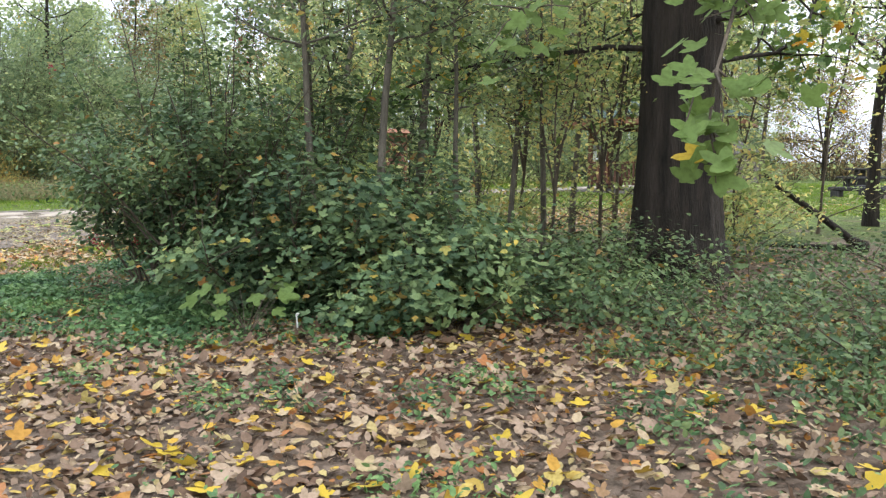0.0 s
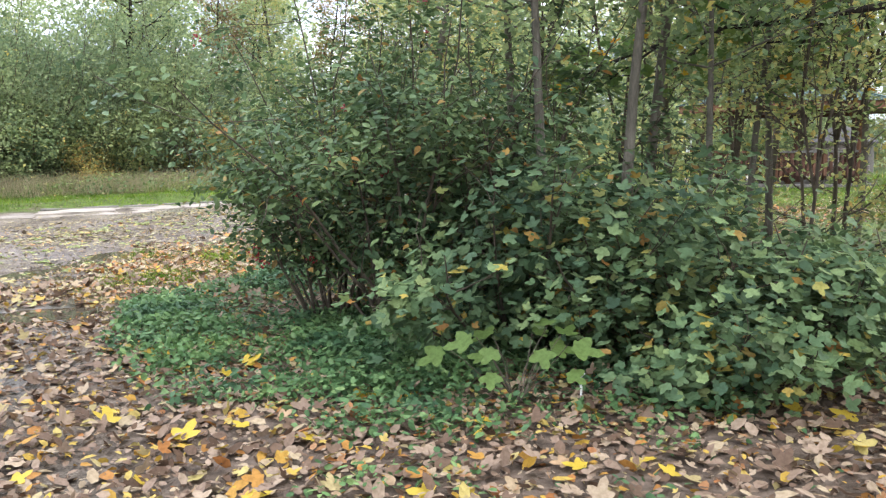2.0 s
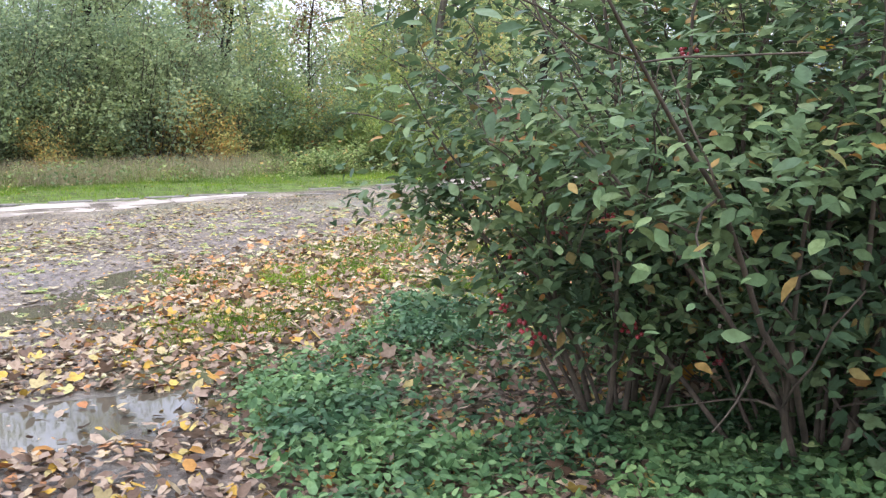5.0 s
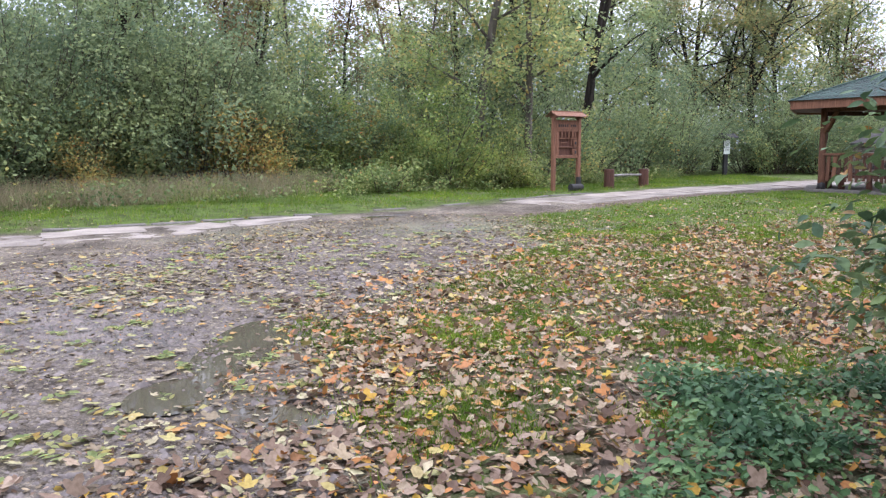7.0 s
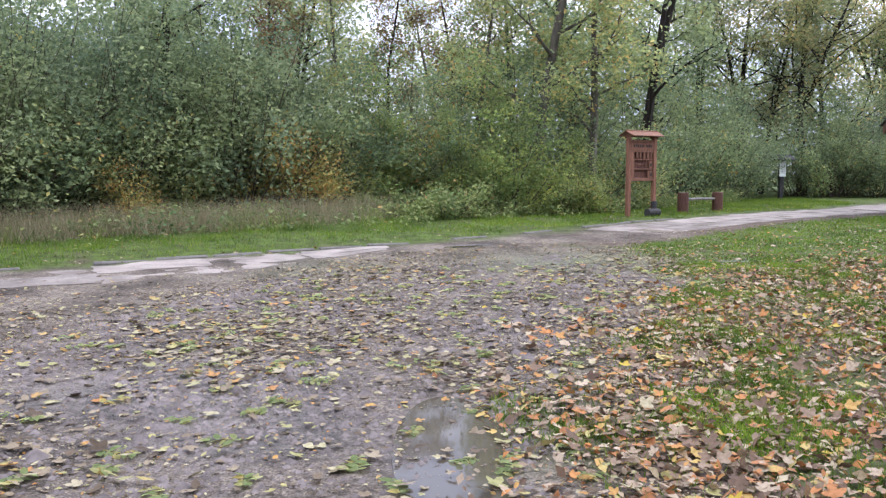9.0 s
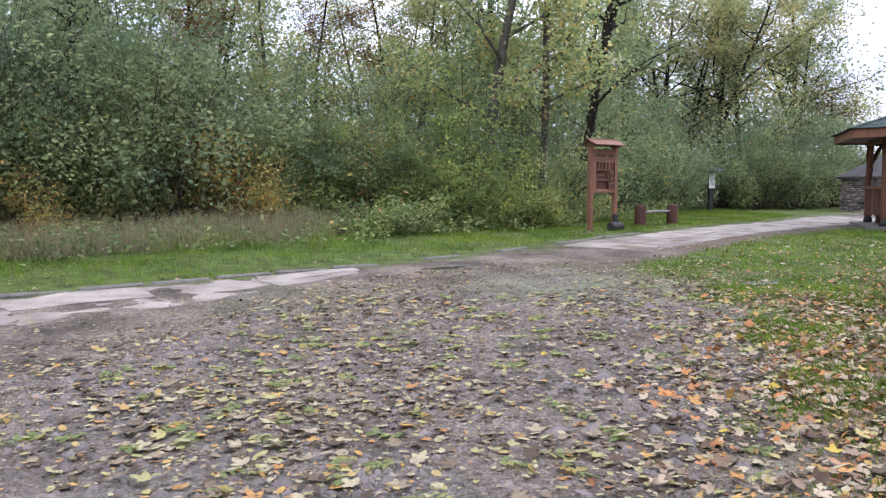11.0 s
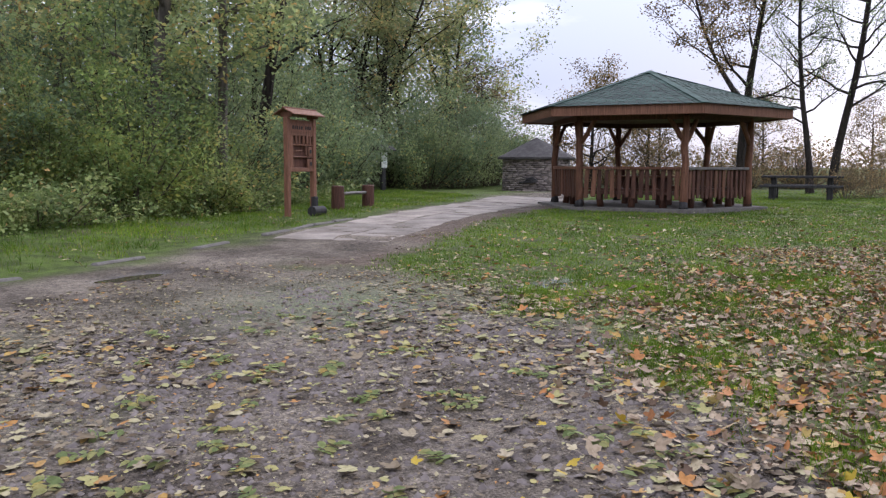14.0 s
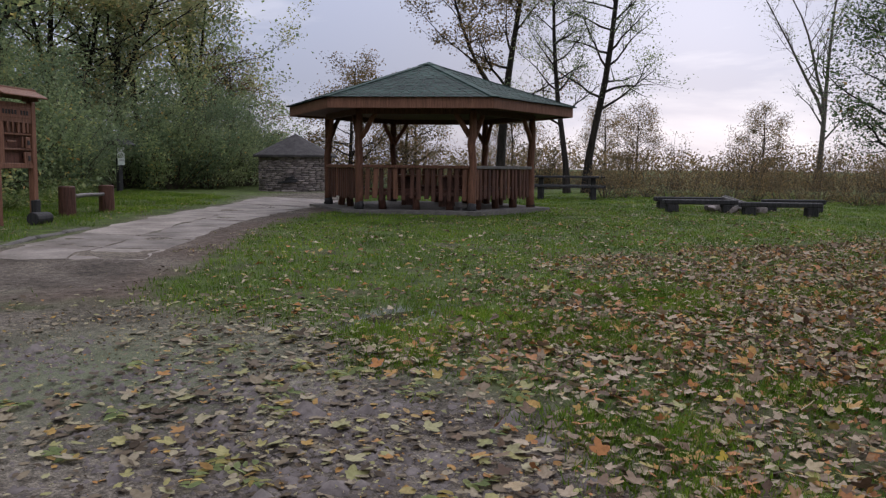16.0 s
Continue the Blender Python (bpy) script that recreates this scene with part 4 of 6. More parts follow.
# ---- picnic table behind the shelter and the log seats on the lawn ----
def far_table(x, y, turn):
    t = empty("picnic_table", pose(x, y, float(lie(x, y)), 0, 0, turn), "dark weathered picnic table with fixed benches on the grass", "table")
    for i in range(3):
        part("board", boxed((0, -0.28 + 0.28 * i, 0.78), (2.6, 0.26, 0.07)), WOOD_BLACK, t)
    for s in (-1, 1):
        part("bench", boxed((0, s * 0.85, 0.46), (2.6, 0.3, 0.08)), WOOD_BLACK, t)
        leg = part("leg_frame", boxed((s * 0.9, 0, 0.4), (0.16, 0.5, 0.8)), WOOD_BLACK, t)
        part("foot_beam", boxed((s * 0.9, 0, 0.2), (0.14, 1.9, 0.12)), WOOD_BLACK, leg)
        for q in (-1, 1):
            part("bench_leg", boxed((s * 0.9, q * 0.85, 0.22), (0.18, 0.2, 0.44)), WOOD_BLACK, t)


far_table(11.3, 34.1, -48)


def beam_bench(x, y, ln, turn):
    t = empty("beam_bench", pose(x, y, float(lie(x, y)), 0, 0, turn), "low dark beam seat on short blocks beside the fire place", "bench", "fireside benches")
    part("beam", boxed((0, 0, 0.27), (ln, 0.30, 0.12), None, 0.02), WOOD_BLACK, t)
    for s in (-0.38, 0.38):
        part("block", boxed((s * ln, 0, 0.09), (0.30, 0.28, 0.26), None, 0.03), WOOD_BLACK, t)


for bx, by, ln, tn in ((9.5, 27.9, 2.0, -38), (8.3, 26.8, 1.9, -40), (9.4, 25.2, 2.0, -45), (11.6, 26.0, 1.7, -39)):
    beam_bench(bx, by, ln, tn)


def ash_stones(x, y):
    rng = np.random.default_rng(2)
    t = empty("fire_ring", pose(x, y, float(lie(x, y))), "ring of pale stones and charred sticks between the seats", "fire place")
    for i in range(14):
        bm = bmesh.new()
        bmesh.ops.create_icosphere(bm, subdivisions=1, radius=rng.uniform(0.08, 0.15))
        for v in bm.verts:
            v.co += Vector(rng.normal(0, 0.015, 3))
        bmesh.ops.translate(bm, verts=bm.verts, vec=(0.7 * math.cos(i * 0.45), 0.7 * math.sin(i * 0.45), 0.08))
        part("stone", bm, STONE, t)
    for i in range(6):
        part("stick", quick_mesh("stick", *trunk_post(rng, (rng.uniform(-0.5, 0.5), -0.5, 0.1), (rng.uniform(-0.5, 0.5), 0.5, rng.uniform(0.2, 0.5)), 0.03, 5, 3), WOOD_GREY), WOOD_GREY, t)


ash_stones(9.5, 26.5)

# ---- forest across the drive ----
forest = [
    make_tree("tree", 1, "tall green woodland tree with an open crown", "tree", BARK_DARK, LEAF_FOREST, 10500, 0.165, 0.42, height=14, r=0.19, first=0.22, limbs=24, reach=4.0, group="woodland trees"),
    make_tree("tree", 2, "tall slender woodland tree turning yellow", "tree", BARK_GREY, LEAF_YELLOW, 11000, 0.15, 0.40, height=15, r=0.17, first=0.16, limbs=20, reach=3.4, group="woodland trees"),
    make_tree("tree", 3, "tall woodland tree with thin greyish green leaves", "tree", BARK_DARK, LEAF_SALLOW, 10500, 0.165, 0.42, height=13, r=0.2, first=0.2, limbs=24, reach=4.2, fork=1, group="woodland trees"),
    make_tree("tree", 4, "tall woodland tree with rusty autumn leaves", "tree", BARK_DARK, LEAF_RUST, 6500, 0.16, 0.38, height=15, r=0.16, first=0.35, limbs=18, reach=3.0, group="woodland trees"),
]
brush = [
    make_bush("shrub", 11, "dense green shrub at the edge of the wood", "shrub", LEAF_FOREST, 9500, 0.115, 0.24, 5.2, 2.3, 30, "woodland shrubs"),
    make_bush("shrub", 12, "dense grey-green shrub at the edge of the wood", "shrub", LEAF_SALLOW, 9500, 0.11, 0.26, 5.8, 2.2, 30, "woodland shrubs"),
    make_bush("shrub", 13, "yellowing shrub at the edge of the wood", "shrub", LEAF_YELLOW, 3200, 0.12, 0.22, 3.0, 1.6, 20, "woodland shrubs"),
]
low_brush = make_bush("bramble", 14, "low dark green bramble thicket on the verge", "bramble", LEAF_WEED, 3600, 0.11, 0.16, 0.75, 1.5, 24, "brambles")
tall_brush = make_bush("shrub", 15, "tall dense grey-green willow shrub at the edge of the wood", "shrub", LEAF_SALLOW, 15000, 0.12, 0.28, 8.2, 3.0, 44, "woodland shrubs")
fresh = make_bush("shrub", 16, "feathery bright green young shrub by the verge", "shrub", LEAF_FRESH, 7000, 0.10, 0.20, 4.6, 1.3, 20, "verge shrubs")
amber = make_bush("shrub", 17, "small shrub with yellow and orange autumn leaves", "shrub", LEAF_AMBER, 2200, 0.10, 0.22, 2.8, 1.2, 14, "verge shrubs")
wood_oak = make_tree("tree", 18, "broad oak with dull olive-brown leaves at the wood's end", "tree", BARK_DARK, LEAF_OLIVE, 12000, 0.15, 0.34, height=11, r=0.2, first=0.14, limbs=34, reach=5.2, fork=1, twigs=3, group="woodland trees")
rf = np.random.default_rng(77)
TREES = [(0, -20.5, 29), (1, -16.5, 33.5), (2, -23.5, 33), (2, -19.5, 36.5), (3, -13.5, 39.5), (1, -10.0, 32.9), (1, -8.4, 33.2), (0, -11.2, 36.5), (2, -6.9, 38.4), (0, -26.5, 27.5), (2, -24.5, 23.5),
         (3, -16.3, 38.6), (1, -12.2, 33.6), (2, -3.0, 52), (0, -5.5, 47), (2, 1.5, 58), (0, -9.0, 44), (3, -14.0, 47), (1, -30, 33), (0, 5.5, 60),
         (2, -8, 56), (3, -18.5, 31.5), (0, -28, 19), (0, 9.5, 62)]
for i, (k, x, y) in enumerate(TREES):
    s = rf.uniform(0.85, 1.2) * (0.68 if x < -18 else 0.64 if -17 < x < -11 else 1.0)
    (stand if i == 0 else again)(forest[k], x, y, rf.uniform(0, 360), s)
for k, (x, y) in ((1, (-15.0, 44)), (2, (-12, 52)), (3, (-22.5, 41))):
    stand(forest[k], x, y, 40 * k, 0.7)
TALL = [(-22.5, 20.6, 1.00), (-21.9, 22.5, 0.95), (-21.1, 24.4, 1.00), (-20.2, 26.8, 1.05), (-18.8, 29.3, 0.95), (-17.1, 33.2, 0.85), (-26.5, 26.5, 1.20), (-24.9, 28.5, 1.20), (-23.6, 31.2, 1.15), (-22.4, 34.2, 1.10), (5.7, 51.3, 0.85), (8.8, 54.9, 0.95)]
FRESH = [(-10.6, 29.9, 1.00), (-12.2, 30.0, 0.70), (-14.3, 30.3, 0.90), (-8.8, 31.5, 0.55), (-10.9, 32.0, 0.80), (-14.3, 31.9, 0.60)]
AMBER = [(-15.8, 27.8, 1.00), (-16.8, 28.2, 1.15), (-18.7, 24.2, 0.70), (-13.1, 33.2, 1.30), (-13.6, 30.9, 1.20)]
OAKS = [(3.3, 55.9, 1.25), (-0.3, 54.8, 1.15), (9.6, 63.2, 1.30)]
SHRUBS = [(0, -19.5, 25.6), (1, -17.6, 27.6), (0, -21.5, 23.6), (0, -15.6, 30.0), (1, -13.6, 32.2), (0, -12.0, 31.6), (1, -10.6, 34.4), (1, -19.0, 30.5), (0, -17.2, 32.5),
          (0, -8.6, 35.2), (1, -6.6, 40.5), (0, -4.4, 43.5), (1, -2.2, 46.5), (0, -1.2, 51.5), (1, 2.5, 53.5), (0, 5.2, 54.2), (1, 8.2, 56.5), (0, 11.0, 57.5),
          (1, -21.5, 27.5), (0, 3.6, 50.8)]
for i, (k, x, y) in enumerate(SHRUBS):
    s = rf.uniform(0.85, 1.25)
    (stand if i == 0 else again)(brush[k], x, y, rf.uniform(0, 360), s)
for i, (x, y, s) in enumerate(TALL):
    (stand if i == 0 else again)(tall_brush, x, y, rf.uniform(0, 360), s)
for i, (x, y, s) in enumerate(FRESH):
    (stand if i == 0 else again)(fresh, x, y, rf.uniform(0, 360), s)
for i, (x, y, s) in enumerate(AMBER):
    (stand if i == 0 else again)(amber, x, y, rf.uniform(0, 360), s)
for i, (x, y, s) in enumerate(OAKS):
    (stand if i == 0 else again)(wood_oak, x, y, rf.uniform(0, 360), s)
stand(brush[1], 6.4, 58.5, 10, 1.2)
stand(brush[2], -15.6, 28.6, 0, 0.8)
for x, y, s in ((-18.8, 26.2, 0.9), (-12.2, 31.2, 0.9), (-9.2, 31.6, 0.7), (-7.2, 37.2, 1.0)):
    again(brush[2], x, y, rf.uniform(0, 360), s)
for x, y, s in ((-1.7, 12.2, 0.7), (1.9, 12.6, 0.75)):
    again(brush[2], x, y, rf.uniform(0, 360), s)
stand(low_brush, -12.4, 28.4, 0, 1.0)
for x, y in ((-13.8, 27.6), (-11.0, 29.6), (-10.0, 30.8), (-8.6, 32.4), (-18.9, 22.4), (-11.8, 30.6), (-6.4, 35.6), (-2.4, 45.5), (-14.8, 27.6), (-12.2, 27.4)):
    again(low_brush, x, y, rf.uniform(0, 360), rf.uniform(0.45, 1.1))

def far_wood(name, seed, line, count, height, depth, size, material, label):
    """A belt of distant woodland: trunks and a broken mass of leaves."""
    rng = np.random.default_rng(seed)
    line = np.array(line, float)
    d = np.concatenate([[0], np.cumsum(np.hypot(*np.diff(line, axis=0).T))])
    s = rng.uniform(0, d[-1], count)
    top = height * (0.72 + 0.28 * np.sin(s * 0.45) * np.sin(s * 0.17 + 1) + 0.12 * np.sin(s * 1.3))
    x, y = np.interp(s, d, line[:, 0]) + rng.normal(0, depth, count), np.interp(s, d, line[:, 1]) + rng.normal(0, depth, count)
    z = lie(x, y) + top * rng.random(count) ** 0.8
    n = rng.normal(0, 0.7, (count, 3)) + np.array([0, 0, 0.7])
    return tagged(new(name, leaf_mesh(name, np.stack([x, y, z], 1), n, rng.uniform(0.6, 1.3, count) * size, LEAF_FOLD, material, rng)), label, "wood", kind="stuff")


far_wood("far_wood", 401, [(-62, -12), (-50, 12), (-40, 34), (-32, 46), (-20, 54), (-8, 62), (2, 68), (12, 70)], 95000, 12.5, 3.0, 0.34, LEAF_SALLOW, "far green wood behind the trees")
far_wood("far_hedge", 402, [(10, 64), (22, 60), (36, 54), (50, 44), (62, 30)], 16000, 3.0, 2.0, 0.22, LEAF_RUST, "far brown hedgerow beyond the lawn")

# ---- trees beyond the lawn ----
oak = make_tree("tree", 41, "half-bare oak with sparse brown-green leaves beyond the lawn", "tree", BARK_DARK, LEAF_RUST, 17000, 0.125, 0.27, height=12, r=0.26, first=0.28, limbs=22, reach=4.6, fork=1, sides_lift=0.08, group="lawn trees")
stand(oak, 16.2, 42.6, 20)
slim = make_tree("tree", 42, "tall leaning tree with thin pale autumn leaves", "tree", BARK_DARK, LEAF_SALLOW, 10000, 0.10, 0.30, height=15, r=0.19, first=0.25, limbs=30, reach=3.6, twigs=6, lean=(0.03, 0.0), group="lawn trees")
stand(slim, 17.4, 38.5, -10)
again(slim, 16.4, 38.7, 150, 0.82)
bare = make_tree("tree", 43, "nearly bare forked tree with fine upswept twigs", "tree", BARK_GREY, LEAF_SALLOW, 1500, 0.10, 0.2, height=13, r=0.19, first=0.2, limbs=26, reach=3.6, up=1.0, twigs=7, fork=2, sides_lift=0.12, group="lawn trees")
stand(bare, 34.8, 36.6, 0, 0.95)
dark_tree = make_tree("tree", 44, "dense dark green tree at the edge of the lawn", "tree", BARK_DARK, LEAF_DARK, 14000, 0.15, 0.4, height=10, r=0.22, first=0.15, limbs=26, reach=4.2, group="lawn trees")
stand(dark_tree, 26.0, 29.2, 0, 1.0)
hedge = make_bush("hedge_bush", 45, "bare twiggy hedge bush with few brown leaves", "bush", LEAF_RUST, 1900, 0.085, 0.16, 3.0, 1.7, 26, "hedge bushes")
stand(hedge, 22, 46.5, 0)
for i in range(25):
    u = i / 24
    x, y = 13 + 32 * u + rf.normal(0, 0.8), 55.5 - 27 * u + rf.normal(0, 1.0)
    again(hedge, x, y, rf.uniform(0, 360), rf.uniform(0.8, 1.35))
for i in range(20):
    u = i / 19
    again(hedge, 17.5 + 24 * u + rf.normal(0, 0.6), 48.5 - 22 * u + rf.normal(0, 0.8), rf.uniform(0, 360), rf.uniform(0.6, 0.95))
for x, y in ((12.8, 33.6), (14.2, 33.8), (15.7, 33.9), (14.2, 31.9), (15.6, 31.9), (17.0, 32.0), (15.3, 30.1), (16.7, 30.1), (18.1, 30.0), (16.3, 28.3), (17.7, 28.2), (19.1, 28.1), (17.1, 26.6), (18.5, 26.4), (19.9, 26.3), (17.8, 24.9), (19.1, 24.7)):
    again(hedge, x, y, rf.uniform(0, 360), rf.uniform(0.42, 0.62))
backwood = make_tree("tree", 46, "distant autumn tree behind the hut", "tree", BARK_DARK, LEAF_RUST, 8000, 0.13, 0.34, height=6.5, r=0.14, first=0.12, limbs=24, reach=3.0, group="distant trees")
stand(backwood, 14.0, 52.0)
for x, y, s in ((18.5, 53, 0.9), (11, 60, 1.1), (23, 58, 0.9), (29, 55, 0.85), (36, 50, 0.8), (42, 44, 0.8), (48, 36, 0.8), (40, 56, 0.9)):
    again(backwood, x, y, rf.uniform(0, 360), s)

# ---- thicket beside the walk ----
def shrub(seed, x, y, label, leaf, leaves, size, height, radius, stems=16, shape=LEAF_MID, berries=0, spread=0.13, fall=0.72, bare=0.03):
    rng = np.random.default_rng(seed)
    groups, seats = bushy(rng, height, radius, stems, 6, 0.016, fall)
    t = empty("shrub", Matrix(), label, "shrub", "thicket shrubs")
    for g in groups:
        part("stem", quick_mesh("stem", *tube_data(g, 5), TWIG), TWIG, t)
    p, n = crown_points(rng, seats, leaves, spread, 0.38)
    keep = p[:, 2] > bare + rng.uniform(0, 0.5 * bare, len(p))
    p, n = p[keep], n[keep]
    out = p - np.array([0, 0, height * 0.4])
    n = n + 0.35 * out / (np.linalg.norm(out, axis=1)[:, None] + 0.1)
    part("foliage", leaf_mesh("foliage", p, n, rng.uniform(0.55, 1.3, len(p)) * size, shape, leaf, rng), leaf, t)
    if berries:
        me = bpy.data.meshes.new("berry")
        bm = bmesh.new()
        bmesh.ops.create_icosphere(bm, subdivisions=1, radius=0.012)
        bm.to_mesh(me)
        bm.free()
        me.materials.append(BERRY)
        for k in range(berries):
            c = seats[rng.integers(0, len(seats))] + rng.normal(0, 0.1, 3)
            for _ in range(9):
                ob = new("berry", me)
                ob.parent = t
                ob.location = Vector(c + rng.normal(0, 0.026, 3))
    stand(t, x, y, 0)
    return t


G3 = "low dark straggling shrub below the great maple"
G1, G2 = "broad-leaved green shrub in the thicket by the drive", "dark green shrub with clusters of red berries by the drive"
shrub(101, -4.5, 8.15, G2, LEAF_DARK, 9000, 0.072, 3.4, 0.95, 18, berries=26, fall=0.6, bare=0.34, shape=LEAF_OVAL)
shrub(102, -3.7, 7.75, G1, LEAF_DARK, 8000, 0.072, 3.2, 1.1, 18, fall=0.5, bare=0.45, shape=LEAF_OVAL)
shrub(103, -2.7, 7.35, G1, LEAF_SHRUB, 4600, 0.062, 2.0, 1.15, 18, shape=LEAF_MAPLE_SHAPE)
shrub(104, -1.9, 7.35, G1, LEAF_SHRUB, 4600, 0.06, 1.6, 1.15, 18, shape=LEAF_MAPLE_SHAPE)
shrub(105, -3.2, 9.0, G1, LEAF_DARK, 6500, 0.08, 3.6, 1.3, 18, fall=0.5)
shrub(106, -1.0, 7.6, G1, LEAF_SHRUB, 5000, 0.08, 1.25, 1.0, 16)
shrub(118, -1.25, 6.85, G1, LEAF_SHRUB, 2600, 0.06, 0.95, 0.8, 14, shape=LEAF_MAPLE_SHAPE)
shrub(107, -3.9, 9.7, G1, LEAF_SHRUB, 5500, 0.085, 2.4, 1.0, 18, fall=0.5, bare=0.3, shape=LEAF_OVAL)
shrub(108, -2.2, 8.7, G1, LEAF_DARK, 5500, 0.085, 2.3, 1.2, 16)
shrub(109, -0.2, 8.4, G3, LEAF_DARK, 2800, 0.065, 0.75, 1.0, 14)
shrub(110, 0.3, 9.3, G3, LEAF_DARK, 2800, 0.065, 0.9, 1.0, 14)
shrub(111, 1.7, 8.2, G3, LEAF_DARK, 1500, 0.065, 0.6, 1.1, 14)
shrub(112, 3.0, 7.6, G3, LEAF_DARK, 1500, 0.065, 0.55, 1.1, 14)
shrub(114, 1.1, 6.5, G3, LEAF_DARK, 1500, 0.055, 0.5, 0.95, 14)
shrub(115, 2.2, 6.0, G3, LEAF_DARK, 1500, 0.055, 0.5, 1.0, 14)
shrub(116, 3.3, 5.9, G3, LEAF_DARK, 1500, 0.055, 0.5, 1.0, 14)
shrub(117, 0.3, 7.2, G3, LEAF_DARK, 2600, 0.055, 0.45, 0.85, 14)
shrub(113, 3.9, 9.2, G3, LEAF_DARK, 1500, 0.065, 0.6, 1.1, 14)


def maple_seedling(x, y):
    rng = np.random.default_rng(9)
    t = empty("maple_seedling", Matrix(), "young maple shoot with a few broad pale green leaves", "plant")
    pts = []
    for i in range(13):
        a = i * 2.4
        st = grow(rng, (0, 0, 0), (0.5 * math.cos(a), 0.5 * math.sin(a), 1), rng.uniform(0.32, 0.55), 0.004, 0.002, 4, 0.12, -0.08)
        part("stalk", quick_mesh("stalk", *tube_data([st], 5), TWIG), TWIG, t)
        end = st[0][-1]
        part("leaf", leaf_mesh("leaf", end[None], np.array([[0.35 * math.cos(a), 0.35 * math.sin(a) - 0.45, 0.8]]), [rng.uniform(0.09, 0.15)], LEAF_MAPLE_SHAPE, LEAF_MAPLE, rng, np.array([[math.cos(a), math.sin(a), -0.3]])), LEAF_MAPLE, t)
    stand(t, x, y)


maple_seedling(-2.62, 6.05)

# saplings behind the thicket
sap = make_tree("sapling", 201, "thin upright sapling with sparse yellow-green leaves", "sapling", BARK_GREY, LEAF_FOREST, 2400, 0.095, 0.28, height=6.5, r=0.056, first=0.40, limbs=18, reach=1.7, group="saplings")
sap2 = make_tree("sapling", 202, "leafy young tree turning yellow in the thicket", "sapling", TWIG, LEAF_YELLOW, 2000, 0.085, 0.28, height=4.2, r=0.03, first=0.06, limbs=20, reach=1.4, fork=2, group="saplings")
stand(sap, -2.2, 8.25, 0, 1.0)
stand(sap2, -1.0, 12.2, 0, 1.0)
for x, y, s in ((-1.98, 9.5, 1.1), (-2.69, 7.79, 0.9), (-1.45, 8.9, 0.75), (-3.1, 9.1, 0.95), (-1.0, 10.4, 0.8), (-1.6, 12.6, 1.1), (-0.2, 14.2, 1.1), (-0.6, 11.4, 0.9), (1.2, 15.2, 1.1), (3.2, 16.5, 1.0)):
    again(sap, x, y, rf.uniform(0, 360), s)
for x, y, s in ((0.2, 11.5, 1.0), (-1.2, 13.9, 1.1), (0.5, 13.2, 1.2), (-0.4, 10.2, 0.8), (-2.2, 11.8, 1.0), (0.6, 15.6, 1.1), (2.2, 15.4, 1.1), (4.4, 16.6, 1.1), (-0.6, 15.2, 1.1), (2.2, 12.6, 0.8)):
    again(sap2, x, y, rf.uniform(0, 360), s)


